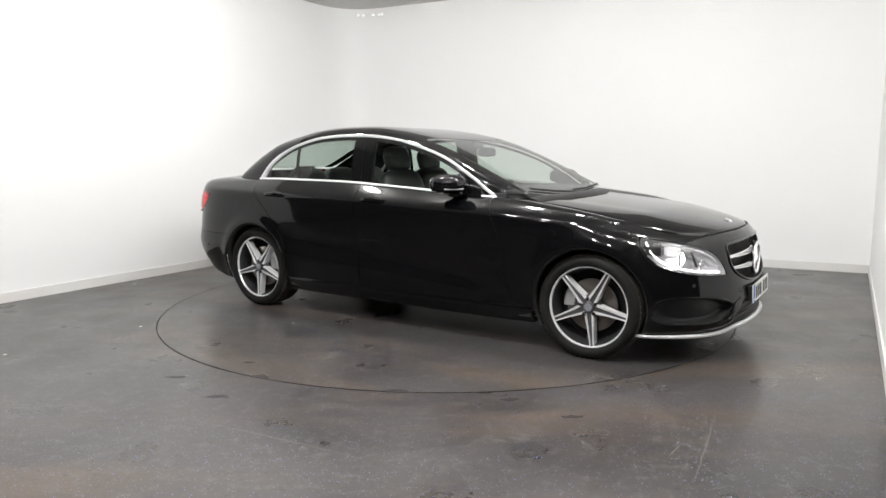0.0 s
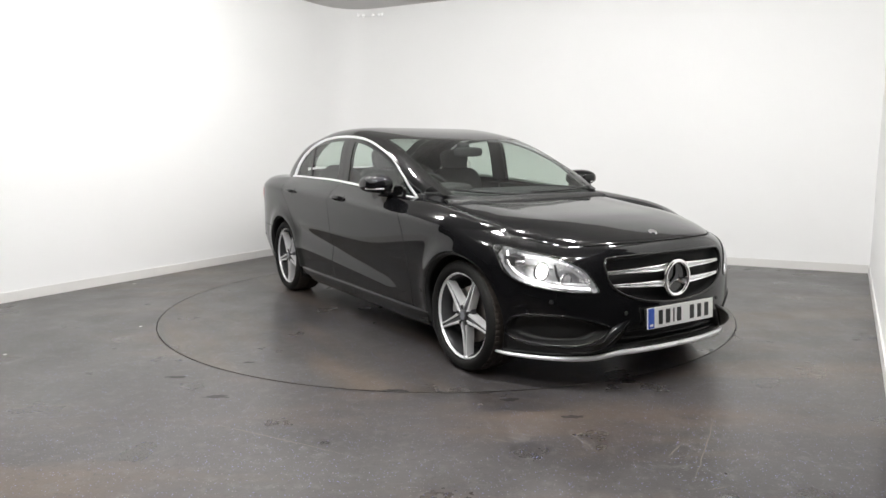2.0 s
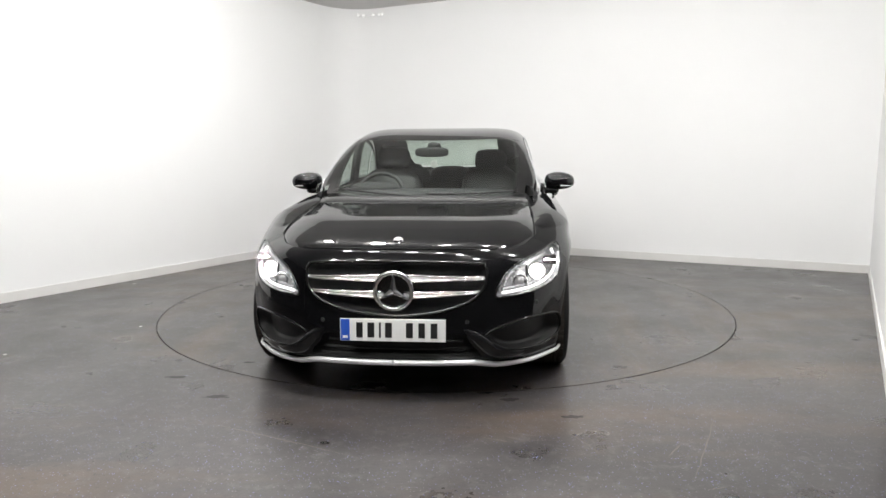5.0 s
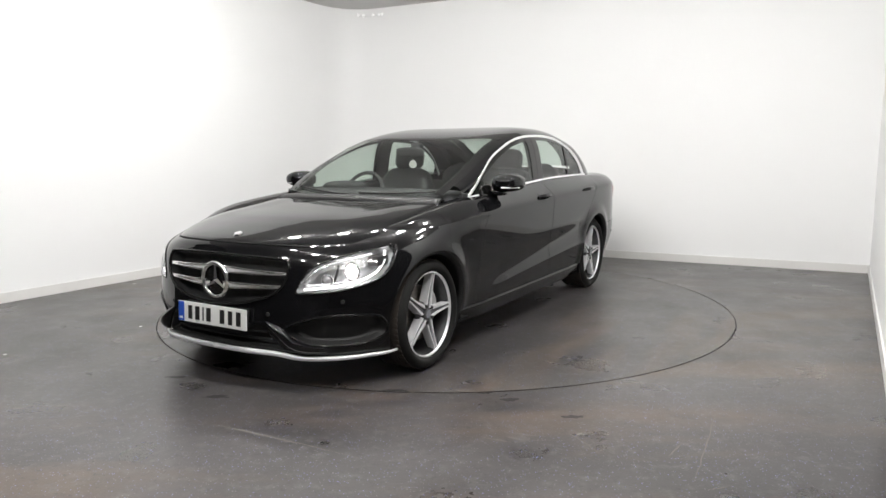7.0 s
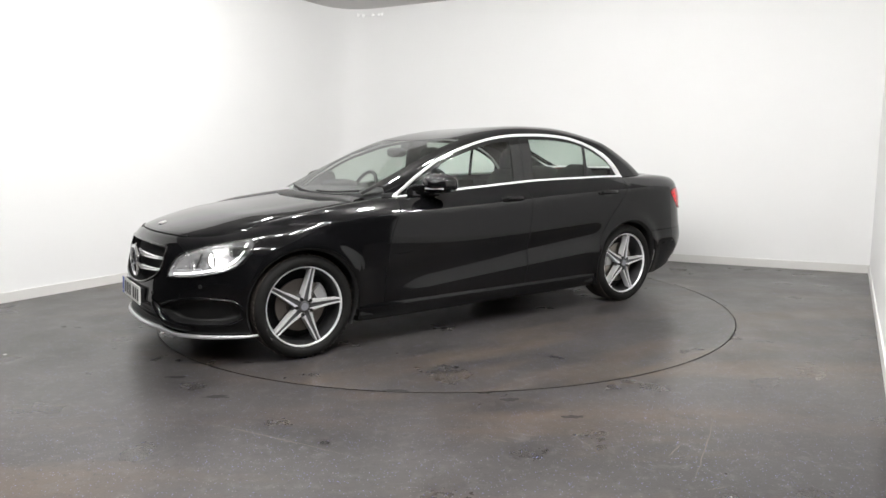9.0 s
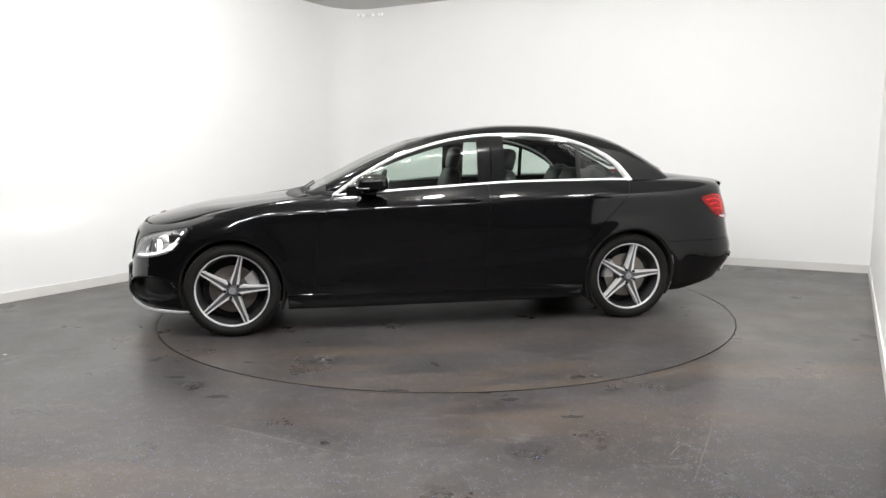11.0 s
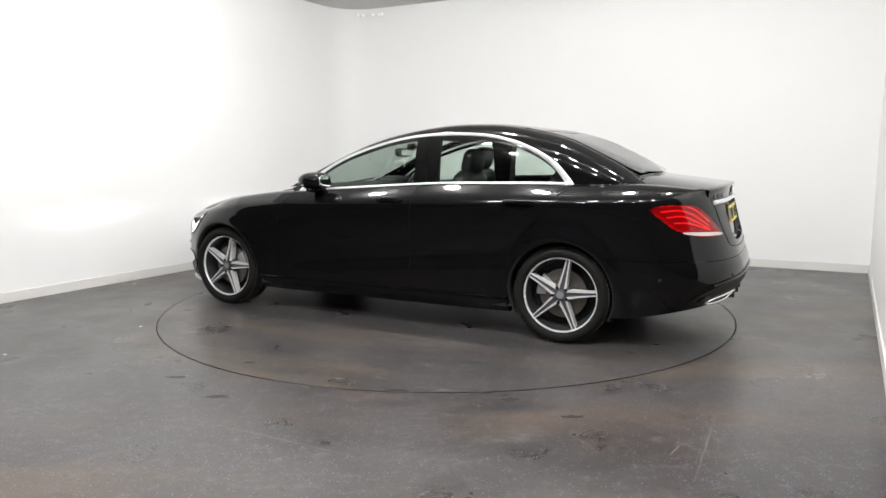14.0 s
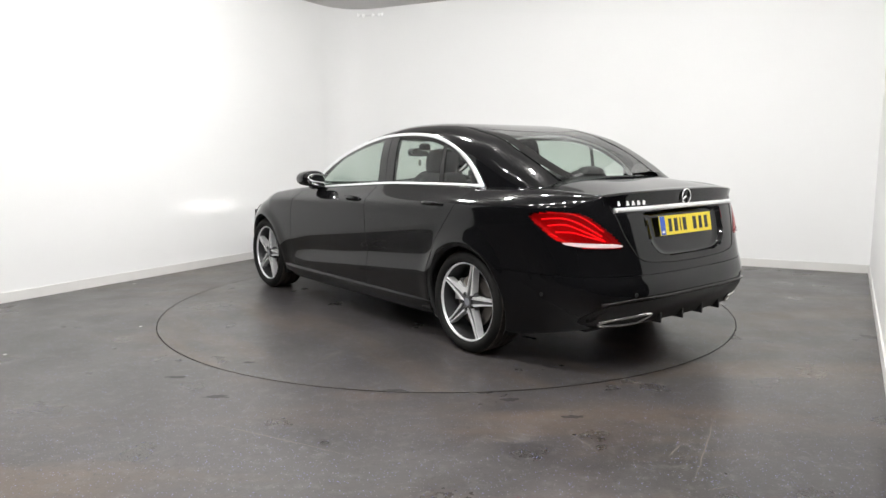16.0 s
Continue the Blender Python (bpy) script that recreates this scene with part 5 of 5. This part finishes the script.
part("cord", tube("cord", [(0.22, -0.005, 1.16), (0.222, -0.01, 1.20)], 0.0012, WHITE), ph)
part("headlining", top_patch("headlining", lambda v: ws_top(v) - 0.02, lambda v: bl_top(v) + 0.02, 0.97, GREYTRIM, 31, 21, lift=-0.022), car)
for sign in (1, -1):
    for x0, x1 in ((0.80, -0.36), (-0.37, -1.40)):
        part("door_card", bm_mesh("door_card", box(abs(x1 - x0), 0.03, 0.52, ((x0 + x1) / 2, 0.735 * sign, 0.70), 0.01), CABIN), car)
    part("pillar_lining", side_strip("pillar_lining", -0.30, -0.49, sill, inner_top, CABIN, sign, -0.03, 8), car)
part("cabin_floor", bm_mesh("cabin_floor", box(2.6, 1.45, 0.03, (-0.35, 0, 0.36), 0.01), CABIN), car)
part("bulkhead", bm_mesh("bulkhead", box(0.03, 1.72, 0.56, (-1.06, 0, 0.68), 0.01), CABIN), car)
part("boot_lining", bm_mesh("boot_lining", box(0.72, 1.16, 0.52, (-1.83, 0, 0.68), 0.02), CABIN), car)
part("engine_cover", bm_mesh("engine_cover", box(0.75, 1.05, 0.40, (1.38, 0, 0.52), 0.03), LINER), car)


# ---- small litter on the floor ----
def paper_scrap(x, y, size, turn):
    bm = bmesh.new()
    ring = [bm.verts.new((size * (1 + 0.3 * math.sin(3 * k + turn)) * math.cos(k * 1.047), size * 0.6 * math.sin(k * 1.047), 0.0012 + 0.001 * (k % 2))) for k in range(6)]
    top = bm.faces.new(ring)
    bmesh.ops.solidify(bm, geom=[top], thickness=0.0008)
    ob = part("paper_scrap", bm_mesh("paper_scrap", bm, WHITE))
    ob.matrix_basis = pose(x, y, 0.0005, 0, 0, turn * 40)
    tagged(ob, "tiny white paper scrap lying on the grey floor", "litter", "paper scraps")


for x, y, size, turn in ((-2.98, 0.86, 0.018, 1), (-2.20, -0.81, 0.018, 2), (-2.74, -1.51, 0.018, 3)):
    paper_scrap(x, y, size, turn)


# ---- wear on the vinyl: pale scratches and dark rubber marks, part of the floor ----
PALESCUFF = material("pale_scratch", (0.16, 0.147, 0.13), 0.6, spots=0.4, scale=40)
DARKSCUFF = material("dark_rubber_mark", (0.016, 0.015, 0.014), 0.5, spots=0.4, scale=40)
ground = bpy.data.objects["floor"]
for line in [[(-1.22, -2.57), (-0.76, -2.80), (-0.34, -3.02)], [(1.31, -2.47), (1.08, -2.93), (0.93, -3.23)], [(1.00, -2.88), (0.90, -3.01)], [(1.08, -2.06), (1.33, -1.89), (1.61, -1.79)], [(0.15, -2.80), (0.28, -2.86)], [(0.96, -3.29), (1.04, -3.27)], [(-0.77, -1.70), (-0.64, -1.40)], [(-0.28, -2.29), (-0.14, -2.21)], [(0.53, -2.74), (0.60, -2.89), (0.63, -2.98)]]:
    pts = [Vector((x, y, 0.0006)) for x, y in line]
    dense = []
    for i in range(len(pts) - 1):
        for k in range(6):
            dense.append(pts[i].lerp(pts[i + 1], k / 6) + Vector((random.uniform(-1, 1), random.uniform(-1, 1), 0)) * 0.004)
    dense.append(pts[-1])
    verts, faces = [], []
    for i, q in enumerate(dense):
        d = (dense[min(i + 1, len(dense) - 1)] - dense[max(i - 1, 0)]).normalized()
        w = 0.0034 * math.sin(math.pi * (i + 0.3) / (len(dense) - 0.4)) * random.uniform(0.6, 1.2)
        verts += [q + Vector((-d.y, d.x, 0)) * w, q - Vector((-d.y, d.x, 0)) * w]
        if i:
            faces.append((2 * i - 2, 2 * i - 1, 2 * i + 1, 2 * i))
    part("scratch", mesh_from("scratch", verts, faces, PALESCUFF), ground)
for x, y, size in [(-1.50, -1.96, 0.050), (-1.17, -1.69, 0.040), (-0.26, -2.20, 0.060), (0.59, -2.57, 0.050), (-1.18, -2.28, 0.060), (0.32, -2.34, 0.050)]:
    verts = [(x, y, 0.0007)]
    for k in range(20):
        w = 2 * math.pi * k / 20
        r = size * random.uniform(0.55, 1.1)
        verts.append((x + 1.3 * r * math.cos(w), y + 0.5 * r * math.sin(w), 0.0007))
    part("rubber_mark", mesh_from("rubber_mark", verts, [(0, 1 + k, 1 + (k + 1) % 20) for k in range(20)], DARKSCUFF), ground)


# ---- motion: the turntable turns once in about 29 seconds and carries the car ----
TURN = [(0, -33.3), (1, -45.34), (2, -57.62), (3, -70.06), (4, -82.6), (5, -95.18), (6, -107.76), (7, -120.3), (8, -132.78), (9, -145.18),
        (10, -157.51), (11, -169.77), (12, -181.99), (13, -194.19), (14, -206.41), (15, -218.7), (16, -231.14)]
CAR_AT = Vector((0.188, -0.042, 0.010))


def motions():
    walk(table, [(t, pose(0, 0, 0, 0, 0, a)) for t, a in TURN])
    walk(car, [(t, pose(0, 0, 0, 0, 0, a) @ Matrix.Translation(CAR_AT)) for t, a in TURN])


motions()
